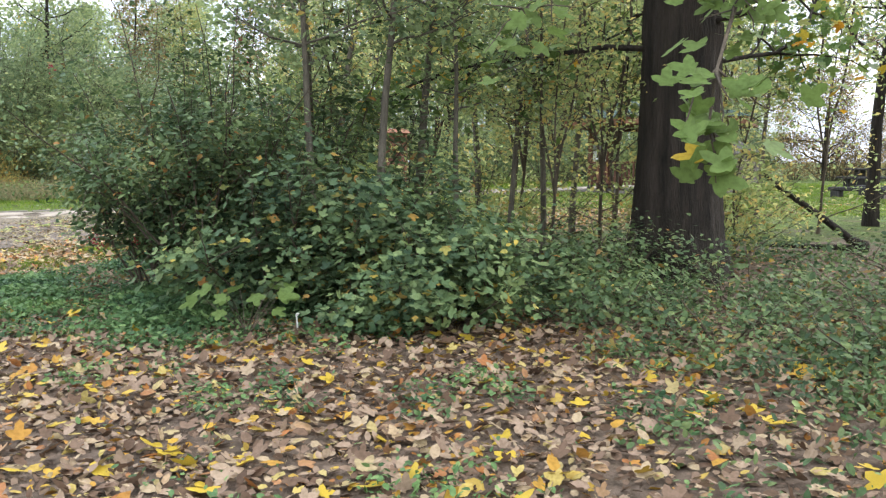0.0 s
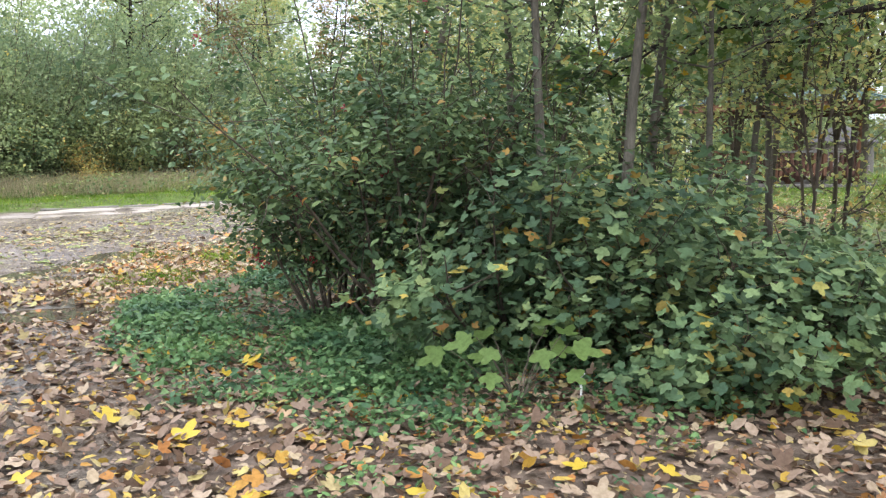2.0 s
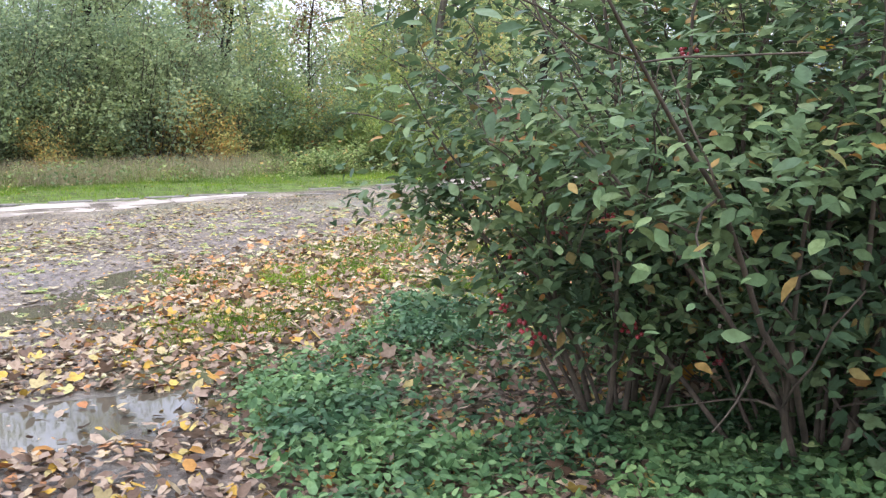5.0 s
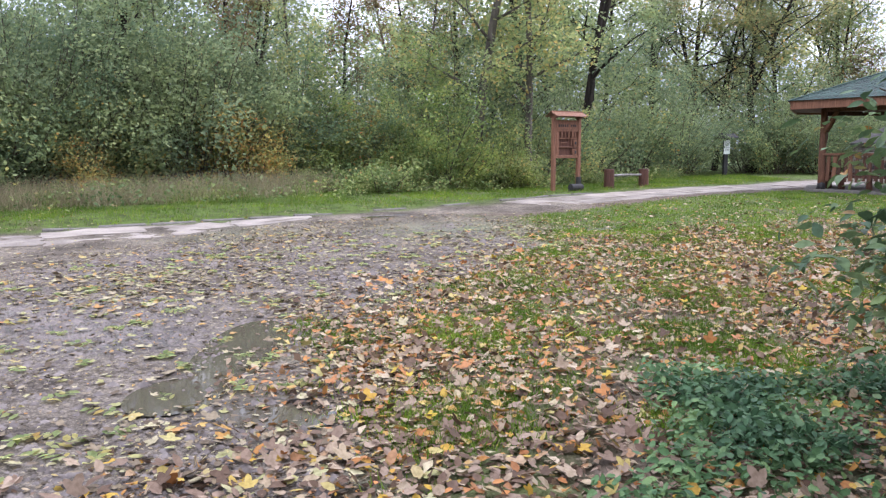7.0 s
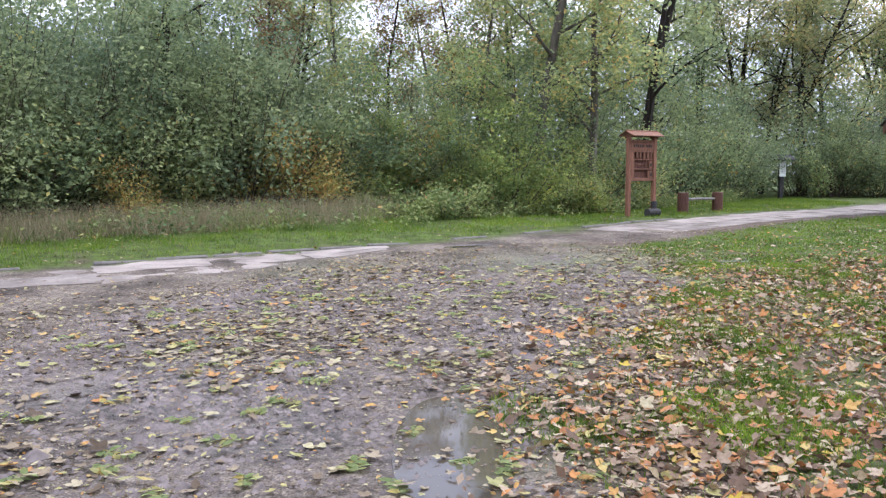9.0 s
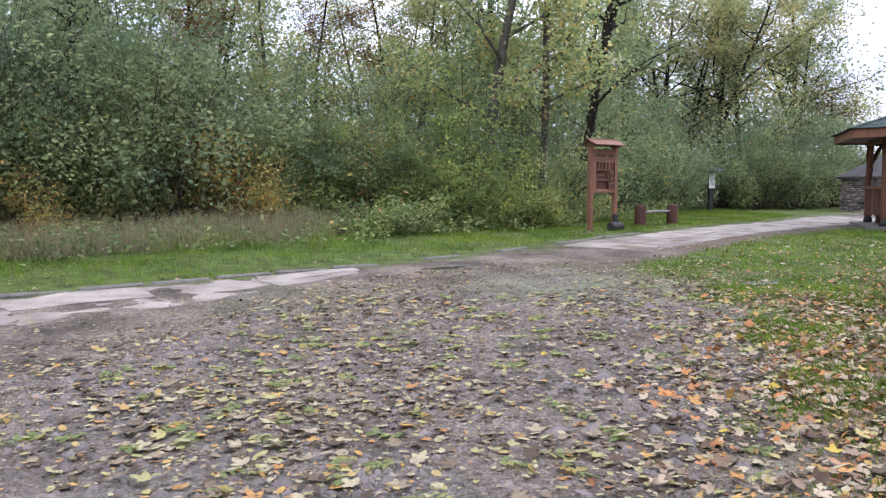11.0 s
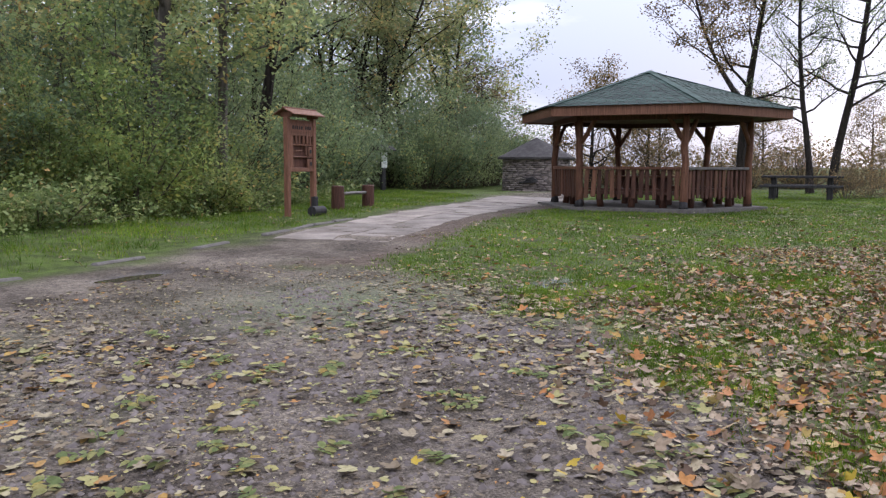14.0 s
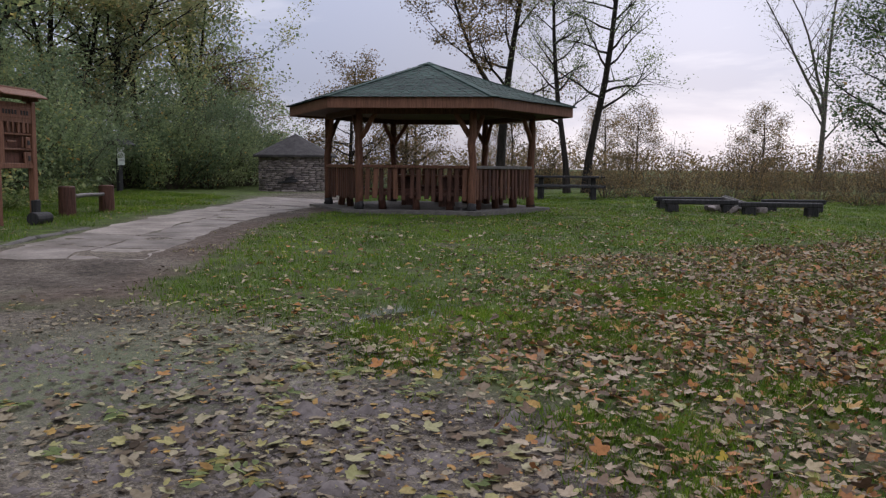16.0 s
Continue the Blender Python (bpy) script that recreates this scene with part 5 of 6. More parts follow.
# ---- the great maple ----
def great_tree(x, y):
    rng = np.random.default_rng(301)
    t = empty("maple_tree", Matrix(), "great old maple with dark furrowed bark, low limbs and added unseen shading limbs", "tree", "great trees")
    z = np.array([-0.2, 0.15, 0.5, 1.0, 1.8, 2.6, 4.0, 6.0, 9.0, 13.0])
    r = np.array([0.68, 0.60, 0.53, 0.49, 0.46, 0.45, 0.43, 0.40, 0.3, 0.1])
    k = 40
    ang = np.arange(k) * 2 * np.pi / k
    zz = np.interp(np.linspace(0, len(z) - 1, 60), np.arange(len(z)), z)
    rr = np.interp(zz, z, r)
    furrow = 1 + 0.045 * np.sin(ang[None] * 13 + 0.6 * np.sin(zz[:, None] * 1.6)) + 0.03 * np.sin(ang[None] * 7 + zz[:, None]) + rng.normal(0, 0.012, (60, k)) + 0.10 * np.exp(-zz[:, None] * 1.5) * np.sin(ang[None] * 5 + 1)
    v = np.stack([rr[:, None] * furrow * np.cos(ang), rr[:, None] * furrow * np.sin(ang), np.repeat(zz[:, None], k, 1)], 2).reshape(-1, 3)
    a = (np.arange(59)[:, None] * k + np.arange(k)[None]).ravel()
    b = (np.arange(59)[:, None] * k + (np.arange(k) + 1)[None] % k).ravel()
    part("trunk", quick_mesh("trunk", v, np.stack([a, b, b + k, a + k], 1), BARK_DARK), BARK_DARK, t)
    lines, seats = [], []
    for i in range(20):
        h = 2.5 + 9.5 * (i / 20) ** 1.3
        aa = i * 2.4 + 1.0
        limb = grow(rng, (0.4 * math.cos(aa), 0.4 * math.sin(aa), h), (math.cos(aa), math.sin(aa), 0.15), rng.uniform(3.0, 5.5), 0.04 if h < 5 else 0.09, 0.008, 8, 0.15, -0.01)
        lines = [limb]
        for _ in range(10):
            q = rng.integers(2, 8)
            tw = grow(rng, limb[0][q], limb[0][q] - limb[0][q - 1] + rng.normal(0, 0.35, 3), rng.uniform(0.8, 1.8), 0.018, 0.004, 5, 0.2, -0.03)
            lines.append(tw)
            seats += list(tw[0][1:])
        part("limb", quick_mesh("limb", *tube_data(lines, 6), BARK_DARK), BARK_DARK, t)
    seats = np.array(seats)
    p, n = crown_points(rng, seats, 4200, 0.16)
    # long leafy limbs added overhead, out of view, to shade the right foreground
    over = []
    for i in range(6):
        aa = radians(-104 + 13 * i)
        limb = grow(rng, (0.4 * math.cos(aa), 0.4 * math.sin(aa), 5.2 + 0.5 * (i % 3)), (math.cos(aa), math.sin(aa), 0.12), rng.uniform(6.0, 8.5), 0.1, 0.012, 9, 0.1, 0.0)
        lines = [limb]
        for _ in range(16):
            q = rng.integers(4, 9)
            tw = grow(rng, limb[0][q], limb[0][q] - limb[0][q - 1] + rng.normal(0, 0.5, 3), rng.uniform(0.9, 2.0), 0.018, 0.004, 5, 0.2, 0.0)
            lines.append(tw)
            over += list(tw[0][1:])
        part("limb", quick_mesh("limb", *tube_data(lines, 6), BARK_DARK), BARK_DARK, t)
    p3, n3 = crown_points(rng, np.array(over), 4200, 0.2)
    p, n = np.concatenate([p, p3]), np.concatenate([n, n3])
    low = seats[seats[:, 2] < 4.6]
    p2, n2 = crown_points(rng, low, 700, 0.22)
    p, n = np.concatenate([p, p2]), np.concatenate([n, n2])
    part("crown", leaf_mesh("crown", p, n, rng.uniform(0.6, 1.2, len(p)) * 0.12, LEAF_MAPLE_SHAPE, LEAF_MAPLE, rng), LEAF_MAPLE, t)
    stand(t, x, y, 0)


great_tree(1.1, 10.2)


# low maple branch hanging near the walk
def hanging_branch(seed, root, tip, leaves):
    rng = np.random.default_rng(seed)
    t = empty("maple_branch", Matrix(), "low hanging maple branch with large green and yellow leaves", "branch")
    root, tip = np.array(root), np.array(tip)
    u = np.linspace(0, 1, 12)[:, None]
    p = root + (tip - root) * u + np.array([0, 0, 0.5]) * np.sin(np.pi * u)
    lines, seats = [(p, np.linspace(0.05, 0.006, 12))], []
    for i in range(30):
        k = 7 + i % 5
        tw = grow(rng, p[k], (p[k] - p[k - 1]) * 2 + rng.normal(0, 0.3, 3), rng.uniform(0.2, 0.5), 0.006, 0.002, 4, 0.2, -0.04)
        part("twig", quick_mesh("twig", *tube_data([tw], 5), TWIG), TWIG, t)
        seats += list(tw[0][1:])
    part("bough", quick_mesh("bough", *tube_data(lines, 5), TWIG), TWIG, t)
    s = np.array(seats)
    for _ in range(leaves):
        q = s[rng.integers(0, len(s))] + rng.normal(0, 0.08, 3)
        n = rng.normal(0, 0.4, 3) + np.array([-0.1, -0.5, 0.9])
        tone = LEAF_GOLD if rng.random() < 0.05 else LEAF_MAPLE
        part("leaf", leaf_mesh("leaf", q[None], n[None], [rng.uniform(0.06, 0.105)], LEAF_MAPLE_SHAPE, tone, rng), tone, t)


hanging_branch(55, (2.2, 8.4, 4.6), (0.47, 3.17, 1.84), 190)
hanging_branch(56, (1.2, 9.6, 4.4), (-0.31, 4.29, 2.28), 110)

# two slim trees and a fallen bough beyond the maple
park = make_tree("tree", 302, "slim dark tree at the far side of the glade", "tree", BARK_DARK, LEAF_FOREST, 5000, 0.12, 0.35, height=10, r=0.15, first=0.3, limbs=18, reach=3.2, group="glade trees")
stand(park, 5.9, 18.3, 0)
again(park, 7.0, 18.6, 120, 1.1)
for x, y, s in ((9.5, 16, 0.9), (12, 17, 1.1), (11, 12, 1.0), (8.0, 14.0, 0.9)):
    again(sap2, x, y, rf.uniform(0, 360), s * 1.2)
bough = empty("fallen_bough", pose(3.1, 13.2, float(lie(3.1, 13.2))), "dark fallen bough leaning over the undergrowth", "branch")
part("bough", quick_mesh("bough", *tube_data([(np.array([(1.15, 0.2, 0.10), (0.9, 0.1, 0.22), (0.4, 0, 0.6), (-0.1, 0, 0.95), (-0.45, 0, 1.25)]), [0.09, 0.065, 0.05, 0.045, 0.03]),
                                            (np.array([(1.2, 0.2, 0.08), (0.5, 0.3, 0.08), (-0.4, 0.3, 0.1)]), [0.06, 0.04, 0.03])], 7), BARK_DARK), BARK_DARK, bough)


# ---- undergrowth and ground herbs ----
def scatter(rng, poly, count, test=None):
    xs, ys = [p[0] for p in poly], [p[1] for p in poly]
    x, y = rng.uniform(min(xs), max(xs), count * 5), rng.uniform(min(ys), max(ys), count * 5)
    ok = rng.random(len(x)) < step(-0.15, 0.55, inside_by(poly, x, y) + 0.35 * waves(x, y, 2.3))
    if test is not None:
        ok &= rng.random(len(x)) < test(x, y)
    return x[ok][:count], y[ok][:count]


def herb_bed(name, seed, poly, count, low, high, size, material, label, shape=LEAF_MID, patch=1.2, tilt=0.5):
    rng = np.random.default_rng(seed)
    x, y = scatter(rng, poly, count, lambda x, y: (0.12 if patch < 2 else 0.01) + 0.88 * step(-0.35 if patch < 2 else 0.1, 0.25 if patch < 2 else 0.5, waves(x + seed, y, patch)))
    hgt = (low + (high - low) * rng.random(len(x)) ** 1.3) * (0.6 + 0.5 * step(-0.3, 0.8, waves(x + seed, y, patch)))
    p = np.stack([x, y, lie(x, y) + hgt], 1)
    n = rng.normal(0, tilt, (len(x), 3)) + np.array([0, 0, 1.0])
    ob = new(name, leaf_mesh(name, p, n, rng.uniform(0.5, 1.3, len(x)) * size, shape, material, rng))
    return tagged(ob, label, "plants", kind="stuff")


BED = [(-6.7, 8.4), (-5.7, 6.7), (-4.6, 5.7), (-3.4, 5.05), (-2.6, 5.4), (-1.7, 5.8), (-1.3, 7.0), (-2.6, 8.4), (-3.6, 9.4), (-4.6, 11.2), (-5.9, 10.9)]
herb_bed("ground_herbs", 61, BED, 36000, 0.02, 0.18, 0.052, LEAF_HERB, "low bed of green herbs at the foot of the shrubs", patch=1.3)
UNDER = [(-1.2, 6.8), (0.0, 6.3), (0.9, 5.2), (2.0, 4.5), (5, 3.4), (9, 6), (12, 11), (6, 13.5), (1, 13.5), (-2.5, 12), (-3.5, 10.5)]
herb_bed("undergrowth", 62, UNDER, 9500, 0.03, 0.42, 0.065, LEAF_DARK, "tangled green undergrowth below the trees", patch=0.7, tilt=0.6)
NEAR = [(-3.6, 4.7), (-1.6, 2.6), (1.5, 2.0), (4.0, 3.5), (2.0, 5.6), (0.0, 6.2), (-2.4, 5.7)]
herb_bed("weeds", 63, NEAR, 6500, 0.01, 0.10, 0.04, LEAF_HERB, "small green weeds among the fallen leaves", patch=3.1)


SHADY = [(0.0, 5.9), (0.3, 4.2), (0.9, 3.0), (2.2, 2.4), (4.5, 3.2), (4.5, 6.2), (2.0, 6.4)]
herb_bed("shade_weeds", 65, SHADY, 6000, 0.01, 0.2, 0.05, LEAF_DARK, "dark straggling weeds below the maple", patch=1.5, tilt=0.6)


# ---- grass ----
def grass(name, seed, poly, count, height, width, material, label, test=None, lean=0.35):
    rng = np.random.default_rng(seed)
    x, y = scatter(rng, poly, count, test)
    k = len(x)
    up = rng.normal(0, lean, (k, 3)) * np.array([1, 1, 0]) + np.array([0, 0, 1.0])
    side = rng.normal(size=(k, 3))
    n = np.cross(up, side)
    tv, tf = LEAF_BLADE
    n /= np.linalg.norm(n, axis=1)[:, None]
    up /= np.linalg.norm(up, axis=1)[:, None]
    xx = np.cross(up, n)
    hh = height * rng.uniform(0.5, 1.3, k)
    ww = width * rng.uniform(0.6, 1.4, k)
    p = np.stack([x, y, lie(x, y) - 0.005], 1)
    v = p[:, None] + tv[None, :, 0:1] * xx[:, None] * ww[:, None, None] + tv[None, :, 1:2] * up[:, None] * hh[:, None, None]
    f = tf[None] + (np.arange(k) * 3)[:, None, None]
    return tagged(new(name, quick_mesh(name, v.reshape(-1, 3), f.reshape(-1, 3), material)), label, "grass", kind="stuff")


LAWN = [(-8.9, 22.8), (-7.5, 20.9), (-7.2, 18.5), (-7.7, 16.0), (-8.5, 13.4), (-8.9, 11.8), (-8.5, 10.2), (-7.4, 8.9), (-5.6, 10.8), (-4.0, 12.0), (-2.0, 16), (2, 19), (8, 21), (20, 24), (26, 33), (14, 48), (9, 44), (3.6, 36),
        (-0.4, 31.4), (-4.0, 28.2), (-6.5, 25.0), (-7.1, 23.3)]
VERGE = [(-22.0, 15.2), (-16.5, 18.9), (-14.0, 21.0), (-11.8, 22.7), (-9.8, 24.9), (-8.4, 26.6), (-5.4, 30.4), (0.2, 37.4), (2.0, 41), (1.5, 49), (-4, 46), (-6, 37), (-9.5, 31.5), (-13.0, 29.0), (-17.0, 25), (-24, 18)]
grass("lawn_grass", 71, LAWN, 150000, 0.06, 0.012, GRASS, "short patchy green lawn grass", lambda x, y: np.clip(0.06 + 0.94 * step(-0.3, 0.3, waves(x, y, 1.9) + 0.6 * waves(x + 3, y, 5.3) + 0.5 * step(16, 24, y)) * (0.45 + 0.55 * step(12, 20, y)), 0, 1) * step(60, 20, np.hypot(x + 9, y - 12) * 1.3) * step(0.3, 0.8, path_side(x, y) + 0.3 * waves(x, y, 3.0)))
grass("lawn_tufts", 74, [(-9.1, 12), (-8.5, 10), (-7.2, 8.7), (-5, 10), (-3, 13), (0, 17.5), (-3, 21), (-7.2, 20.6), (-7.5, 17), (-8.6, 14)], 85000, 0.075, 0.008, GRASS, "tufts of green grass coming through the leaves", lambda x, y: 0.05 + 0.95 * step(-0.1, 0.4, waves(x + 6, y, 2.0)), 0.5)
grass("verge_grass", 72, VERGE, 80000, 0.085, 0.012, GRASS, "rough green grass on the verge", lambda x, y: 0.25 + 0.75 * step(-0.4, 0.3, waves(x + 2, y, 1.6)))
BACK = [(-25, 16.6), (-17.2, 20.8), (-14.6, 23.0), (-12.4, 25.2), (-10.6, 27.6), (-8.8, 30.2), (-6.6, 33.6), (-3.5, 38.5), (-1.5, 44.5), (-4, 46), (-6, 37), (-9.5, 32.5), (-13.0, 29.6), (-17.0, 25.6), (-25, 19.5)]
herb_bed("verge_weeds", 64, BACK, 17000, 0.03, 0.55, 0.10, LEAF_WEED, "tall green weeds and nettles at the back of the verge", patch=0.8, tilt=0.55)
grass("verge_stalks", 75, BACK, 14000, 0.5, 0.012, GRASS_ROUGH, "long unmown grass among the verge weeds", lambda x, y: step(-0.3, 0.4, waves(x + 7, y, 1.2)), 0.45)
DRY = [(-24, 17.6), (-18.5, 21.0), (-15.2, 24.0), (-13.0, 26.8), (-13.2, 28.6), (-16.5, 26.0), (-20, 23), (-25, 19.5)]
grass("dry_grass", 73, DRY, 16000, 0.62, 0.010, STRAW, "tall dry grass at the foot of the shrubs", None, 0.3)


# ---- fallen leaves ----
def litter(name, seed, poly, count, size, material, label, test=None, shape=LEAF_FOLD, tilt=0.22, lift=0.012):
    rng = np.random.default_rng(seed)
    x, y = scatter(rng, poly, count, test)
    p = np.stack([x, y, lie(x, y) + lift + rng.uniform(0, 0.02, len(x))], 1)
    n = rng.normal(0, tilt, (len(x), 3)) + np.array([0, 0, 1.0])
    return tagged(new(name, leaf_mesh(name, p, n, rng.gamma(3.2, 0.29, len(x)).clip(0.35, 1.7) * size, shape, material, rng)), label, "leaves", kind="stuff")


PATCH = [(-12, 4), (-7.5, 3.5), (-5, 1.5), (-3, -0.7), (4, -0.7), (6, 4), (3, 7.8), (-1, 8.2), (-3.0, 9.5), (-4.6, 10.5), (-7.2, 10.4), (-8.6, 9.5)]
litter("fallen_leaves", 81, PATCH, 46000, 0.056, LITTER, "thick layer of brown and tan fallen leaves", lambda x, y: (0.15 + 0.85 * step(-0.5, 1.0, y + 0.9 * x + 2.5 + waves(x, y, 1.5))) * (1 - 0.5 * step(-0.2, 1.2, x + 0.4 * waves(x, y, 2.0))) * (1 - 0.7 * step(0.5, 1.6, inside_by(DRIVE_EDGE, x, y)) * step(5.5, 8, y - 0.3 * x - 3.0)) * np.where(hollow(x, y) > 0.4, 0.1, 1), LEAF_MID, 0.4)
litter("fallen_leaves", 86, PATCH, 11000, 0.05, LITTER, "curled lobed leaves on top of the leaf layer", lambda x, y: 0.15 + 0.85 * step(-0.5, 1.0, y + 0.9 * x + 2.5 + waves(x, y, 1.5)) * np.where(hollow(x, y) > 0.4, 0.05, 1), LEAF_MAPLE_SHAPE, 0.45, 0.025)
litter("fallen_leaves", 82, [(-9.0, 10), (-7.2, 8.2), (-5.2, 9.6), (-3.0, 12), (1, 17), (6, 21), (-2, 22.5), (-7.4, 20.6), (-7.2, 18), (-7.8, 15.5), (-8.8, 13), (-9.2, 11.5)], 30000, 0.052, LITTER_ORANGE, "brown and orange leaves strewn over the grass",
       lambda x, y: step(16.5, 12.0, y - 0.95 * x - 9.5 + 1.6 * waves(x, y, 0.8)) * (0.3 + 0.7 * step(-0.45, 0.45, waves(x, y, 1.3))) * (0.4 + 0.6 * step(-0.5, 1.2, inside_by(LAWN, x, y))), LEAF_FOLD, 0.42)
litter("fallen_leaves", 92, [(-9.0, 10), (-7.2, 8.2), (-5.2, 9.6), (-3.0, 12), (1, 17), (-2, 19.5), (-7.4, 19.6), (-7.2, 18), (-7.8, 15.5), (-8.8, 13), (-9.2, 11.5)], 12000, 0.054, LITTER_ORANGE, "tan and brown leaves lying between the grass tufts", lambda x, y: np.where(hollow(x, y) > 0.35, 0.1, 1.0), LEAF_MID, 0.35)
litter("fallen_leaves", 83, [(-18, 8), (-9, 5.6), (-7.0, 9), (-7.8, 12), (-6.4, 16), (-5.6, 19), (-6.5, 21.8), (-10, 23), (-14, 18.8), (-19, 14.2)], 19000, 0.048, LITTER_GREEN, "scattered pale and greenish leaves trodden into the drive",
       lambda x, y: (0.3 + 0.7 * step(-0.3, 0.6, waves(x + 5, y, 1.0))) * (0.45 + 0.55 * step(10, 14, y)) * np.where(hollow(x, y) > 0.5, 0.2, 1) * (0.45 + 0.55 * step(-15, -11, x)) * (1 - 0.85 * np.exp(-(((x + 9.0) / 1.9) ** 2 + ((y - 20.0) / 1.5) ** 2))), shape=LEAF_FLAT, tilt=0.16, lift=0.0)
litter("fallen_leaves", 87, [(-9.8, 13), (-8.4, 10), (-6, 9.6), (-3, 13), (1, 18), (5, 21), (-3, 21), (-7.0, 19.5), (-8.5, 16.5)], 6500, 0.046, LITTER_ORANGE, "broad orange and brown lobed leaves on the grass", lambda x, y: 0.3 + 0.7 * step(-0.3, 0.5, waves(x + 1, y, 0.9)), LEAF_MAPLE_SHAPE, 0.35, 0.03)
litter("fallen_leaves", 88, [(-17, 8), (-9, 5.6), (-7.0, 9), (-7.8, 12), (-6.4, 16), (-5.6, 19), (-8, 21), (-13, 18.5)], 5600, 0.05, LITTER_GREEN, "broad pale lobed leaves lying on the drive", lambda x, y: 0.2 + 0.8 * step(-0.3, 0.6, waves(x + 5, y, 1.0)), LEAF_MAPLE_SHAPE, 0.15, 0.012)
litter("leaf_scraps", 93, [(-15, 9), (-9, 5.6), (-7.0, 9), (-7.8, 12), (-6.4, 16), (-5.6, 19), (-6.5, 21.8), (-10, 22.5), (-13.5, 18.8)], 30000, 0.022, LITTER_GREEN, "torn scraps of leaf and grit on the drive", lambda x, y: (0.25 + 0.75 * step(-0.3, 0.5, waves(x + 1, y, 1.4))) * np.where(hollow(x, y) > 0.4, 0.05, 1), LEAF_FOLD, 0.3, 0.0)
litter("fallen_leaves", 84, [(-7, 16), (-5, 15), (-1, 18.5), (6, 21.5), (9, 26), (0, 28), (-5, 26), (-7.5, 22)], 3600, 0.07, LITTER_ORANGE, "sparse leaves lying on the lawn", lambda x, y: step(30, 18, y))
litter("fallen_leaves", 89, [(-7, 16), (-1, 17), (8, 20.5), (14, 26), (10, 31), (0, 29), (-4.5, 27.3), (-8.6, 22.4)], 8500, 0.05, LITTER_GREEN, "small pale leaves strewn thinly over the lawn", lambda x, y: 0.2 + 0.8 * step(-0.3, 0.5, waves(x + 8, y, 0.9)))
litter("fallen_leaves", 90, [(-25, 13), (-16.2, 18.5), (-11.8, 22.2), (-8.4, 26.2), (-4, 32), (0.5, 38), (-0.5, 40), (-7, 31.5), (-13, 24.5), (-24, 17)], 3600, 0.06, LITTER_GREEN, "pale leaves lying on the verge", lambda x, y: 0.2 + 0.8 * step(-0.2, 0.5, waves(x + 8, y, 1.2)))
litter("fallen_leaves", 85, UNDER, 6000, 0.09, LITTER, "brown leaves below the undergrowth")


def gold_leaves():
    rng = np.random.default_rng(91)
    t = empty("maple_leaves", Matrix(), "large golden maple leaves lying on the leaf litter", "leaves")
    meshes = []
    for i in range(6):
        meshes.append(leaf_mesh("leaf", np.zeros((1, 3)), np.array([[0.0, 0, 1]]), [1.0], LEAF_MAPLE_SHAPE, LEAF_GOLD, rng, np.array([[0.0, 1, 0]])))
    x, y = scatter(rng, [(-5.5, 4.0), (-3, 1.0), (0, 1.5), (4, 2), (4, 5.5), (0, 7), (-2.5, 5.8), (-5, 7)], 230)
    x2, y2 = scatter(rng, [(-9.5, 13), (-7.5, 9), (-6, 10.5), (-3.5, 13), (-4, 18), (-7, 17), (-10, 16)], 60)
    for a, b in zip(np.concatenate([x, x2]), np.concatenate([y, y2])):
        ob = new("leaf", meshes[rng.integers(0, 6)])
        ob.parent = t
        s = rng.uniform(0.06, 0.12) if b < 8.5 else rng.uniform(0.045, 0.075)
        ob.matrix_basis = Matrix.Translation((a, b, float(lie(a, b)) + 0.035)) @ pose(0, 0, 0, rng.normal(0, 16), rng.normal(0, 16), rng.uniform(0, 360)) @ Matrix.Diagonal((s, s, s, 1))


gold_leaves()

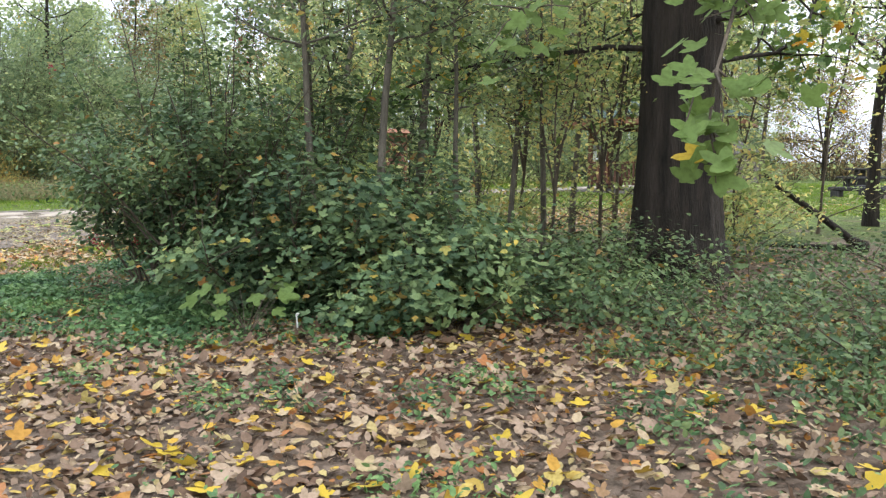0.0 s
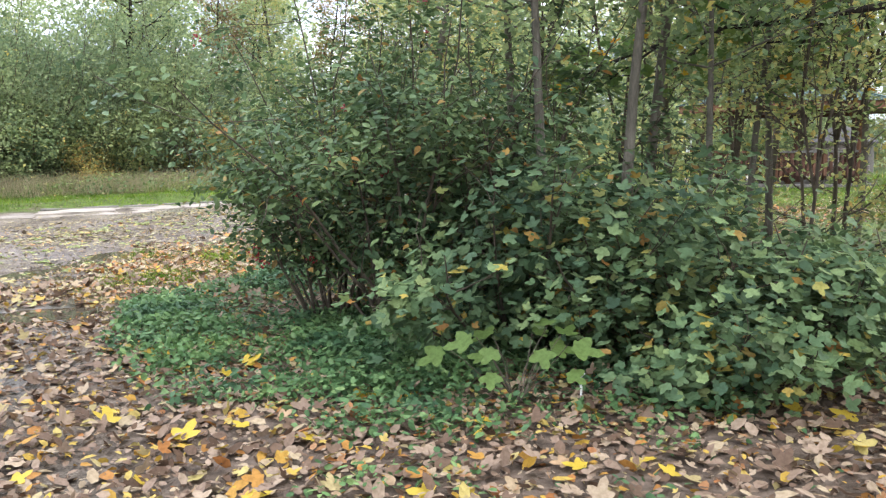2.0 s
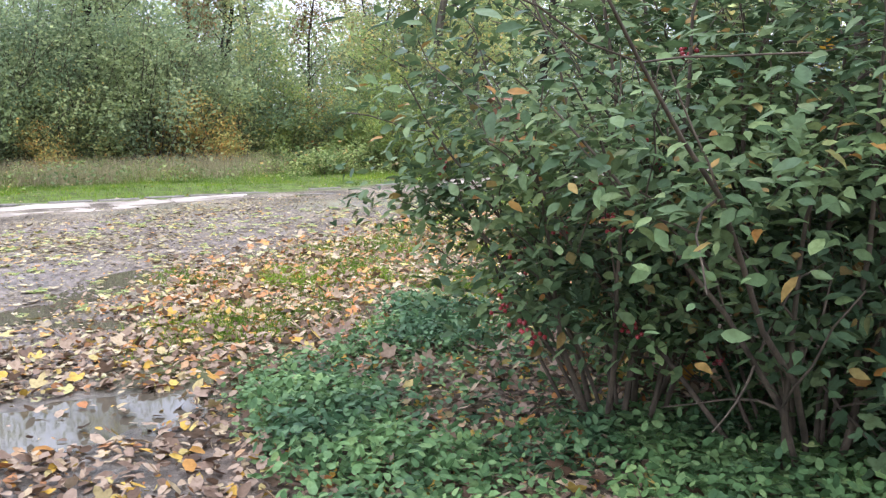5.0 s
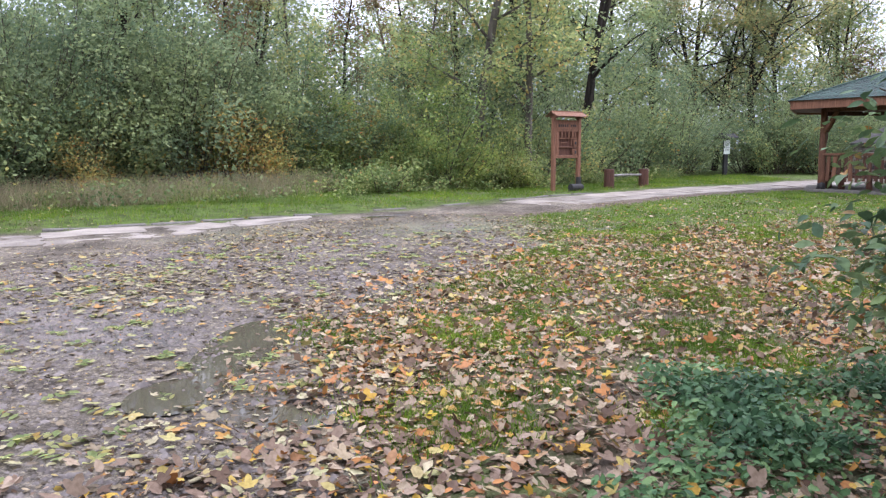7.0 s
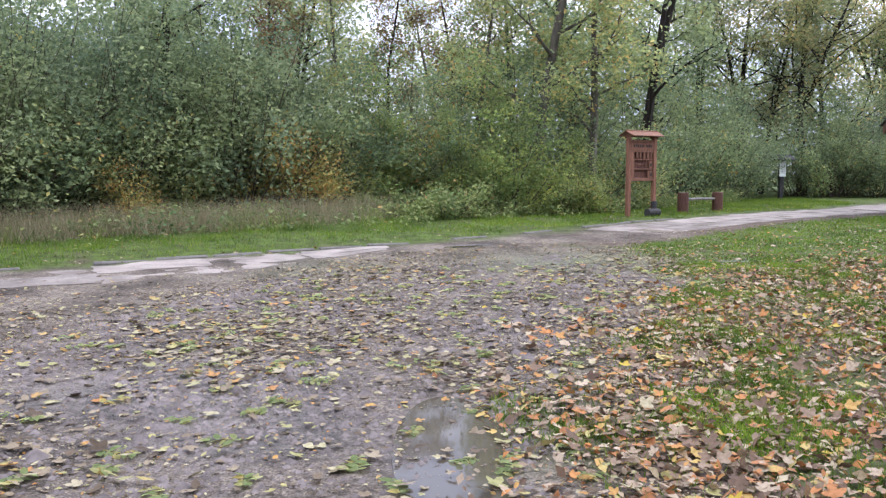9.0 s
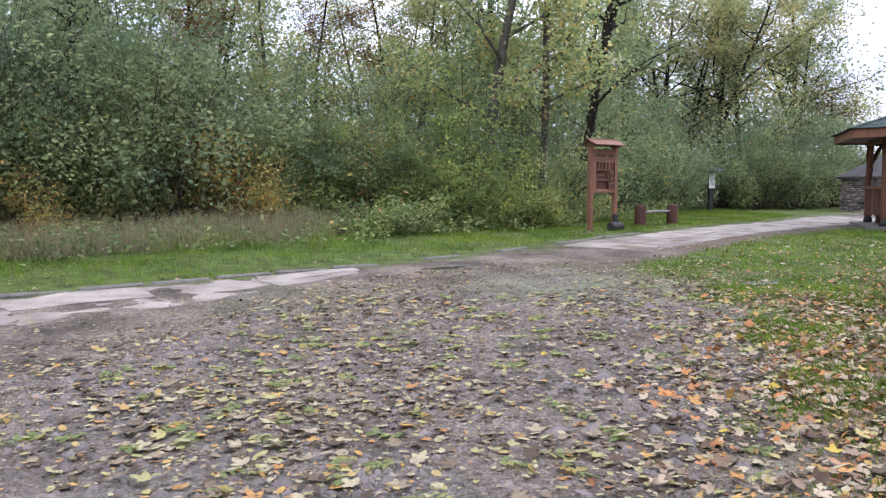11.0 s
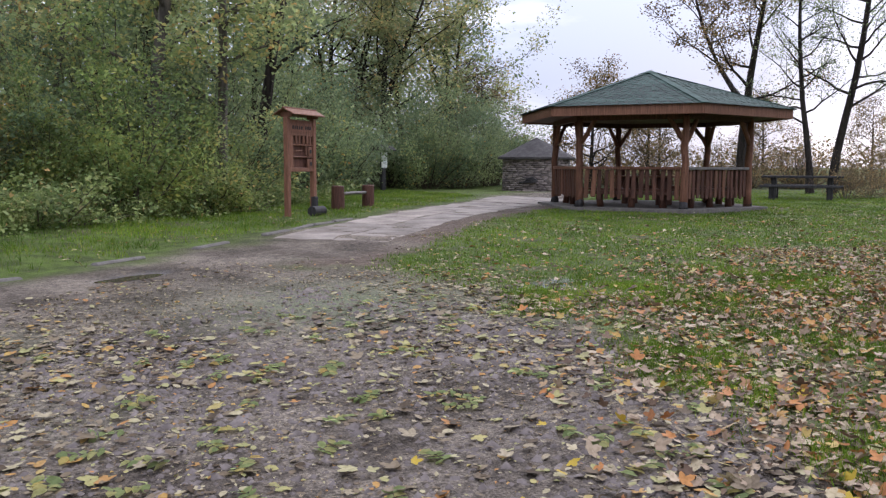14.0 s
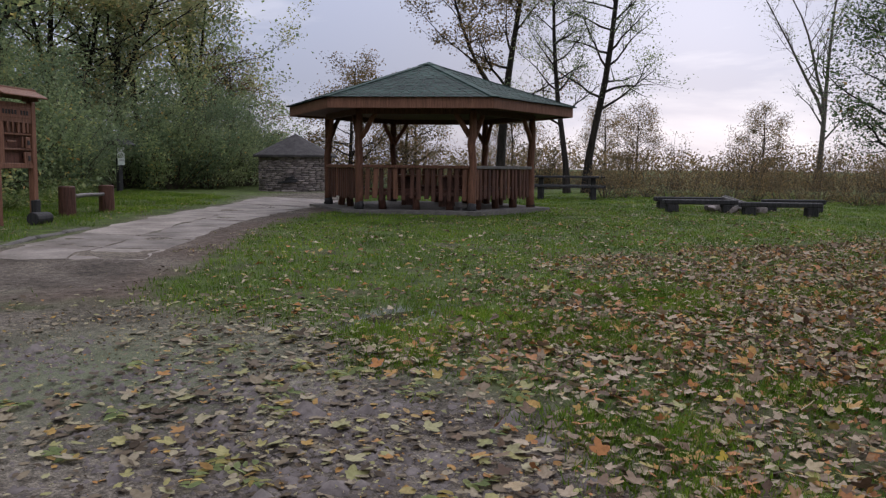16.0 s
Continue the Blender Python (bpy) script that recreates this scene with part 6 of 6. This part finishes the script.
def gravel():
    rng = np.random.default_rng(95)
    x, y = scatter(rng, [(-15, 9), (-9, 6), (-7.6, 9.2), (-8.6, 12), (-7.4, 16), (-7, 19), (-9, 21), (-13, 18)], 38000, lambda x, y: 0.3 + 0.7 * step(-0.2, 0.5, waves(x + 2, y, 1.6)))
    v0 = np.array([(1, 0, 0), (0, 1, 0), (-1, 0, 0), (0, -1, 0), (0, 0, 0.6)], float)
    f0 = np.array([(0, 1, 4), (1, 2, 4), (2, 3, 4), (3, 0, 4)])
    k = len(x)
    s = rng.gamma(2.0, 0.0055, k) + 0.005
    s[:700] *= 2.3
    a = rng.uniform(0, 6.28, k)
    v = v0[None] * s[:, None, None] * rng.uniform(0.6, 1.3, (k, 5, 3))
    v = np.stack([v[..., 0] * np.cos(a)[:, None] - v[..., 1] * np.sin(a)[:, None], v[..., 0] * np.sin(a)[:, None] + v[..., 1] * np.cos(a)[:, None], v[..., 2]], 2)
    v += np.stack([x, y, lie(x, y)], 1)[:, None]
    f = f0[None] + (np.arange(k) * 5)[:, None, None]
    tagged(new("gravel", quick_mesh("gravel", v.reshape(-1, 3), f.reshape(-1, 3), STONE, False)), "small grey stones bedded in the muddy drive", "gravel", kind="stuff")


gravel()


def leaf_sprays():
    """Shed compound leaves: small leaflets in pairs along a stalk."""
    rng = np.random.default_rng(97)
    x, y = scatter(rng, [(-14, 10), (-9, 7.5), (-7.6, 12), (-6.2, 16), (-5.5, 19), (-8, 21), (-12.5, 18.5)], 230)
    p, n, d = [], [], []
    for a, b in zip(x, y):
        turn, ln = rng.uniform(0, 6.28), rng.uniform(0.12, 0.26)
        for i in range(5):
            for q in (-1, 1):
                u = (i + 0.5) / 5 * ln
                p.append((a + u * math.cos(turn), b + u * math.sin(turn), 0))
                d.append((math.cos(turn + q * 1.0), math.sin(turn + q * 1.0), 0.0))
                n.append((rng.normal(0, 0.2), rng.normal(0, 0.2), 1))
    p = np.array(p)
    p[:, 2] = lie(p[:, 0], p[:, 1]) + 0.022
    tagged(new("leaf_spray", leaf_mesh("leaf_spray", p, np.array(n), rng.uniform(0.045, 0.08, len(p)), LEAF_MID, LEAF_YELLOW, rng, np.array(d))), "fresh yellow-green compound leaves fallen on the drive", "leaves", kind="stuff")


leaf_sprays()

# small pale stick standing at the edge of the shrubs
stick = new("stick", quick_mesh("stick", *tube_data([(np.array([(0, 0, -0.05), (0.004, 0, 0.1), (-0.004, 0, 0.24), (0.012, 0, 0.28)]), [0.010, 0.009, 0.009, 0.020])], 7), WHITE_STICK))
stick.matrix_world = pose(-2.28, 6.25, float(lie(-2.28, 6.25))) @ Matrix.Diagonal((0.8, 0.8, 0.62, 1))
tagged(stick, "short pale peeled stick standing in the ground", "stick")
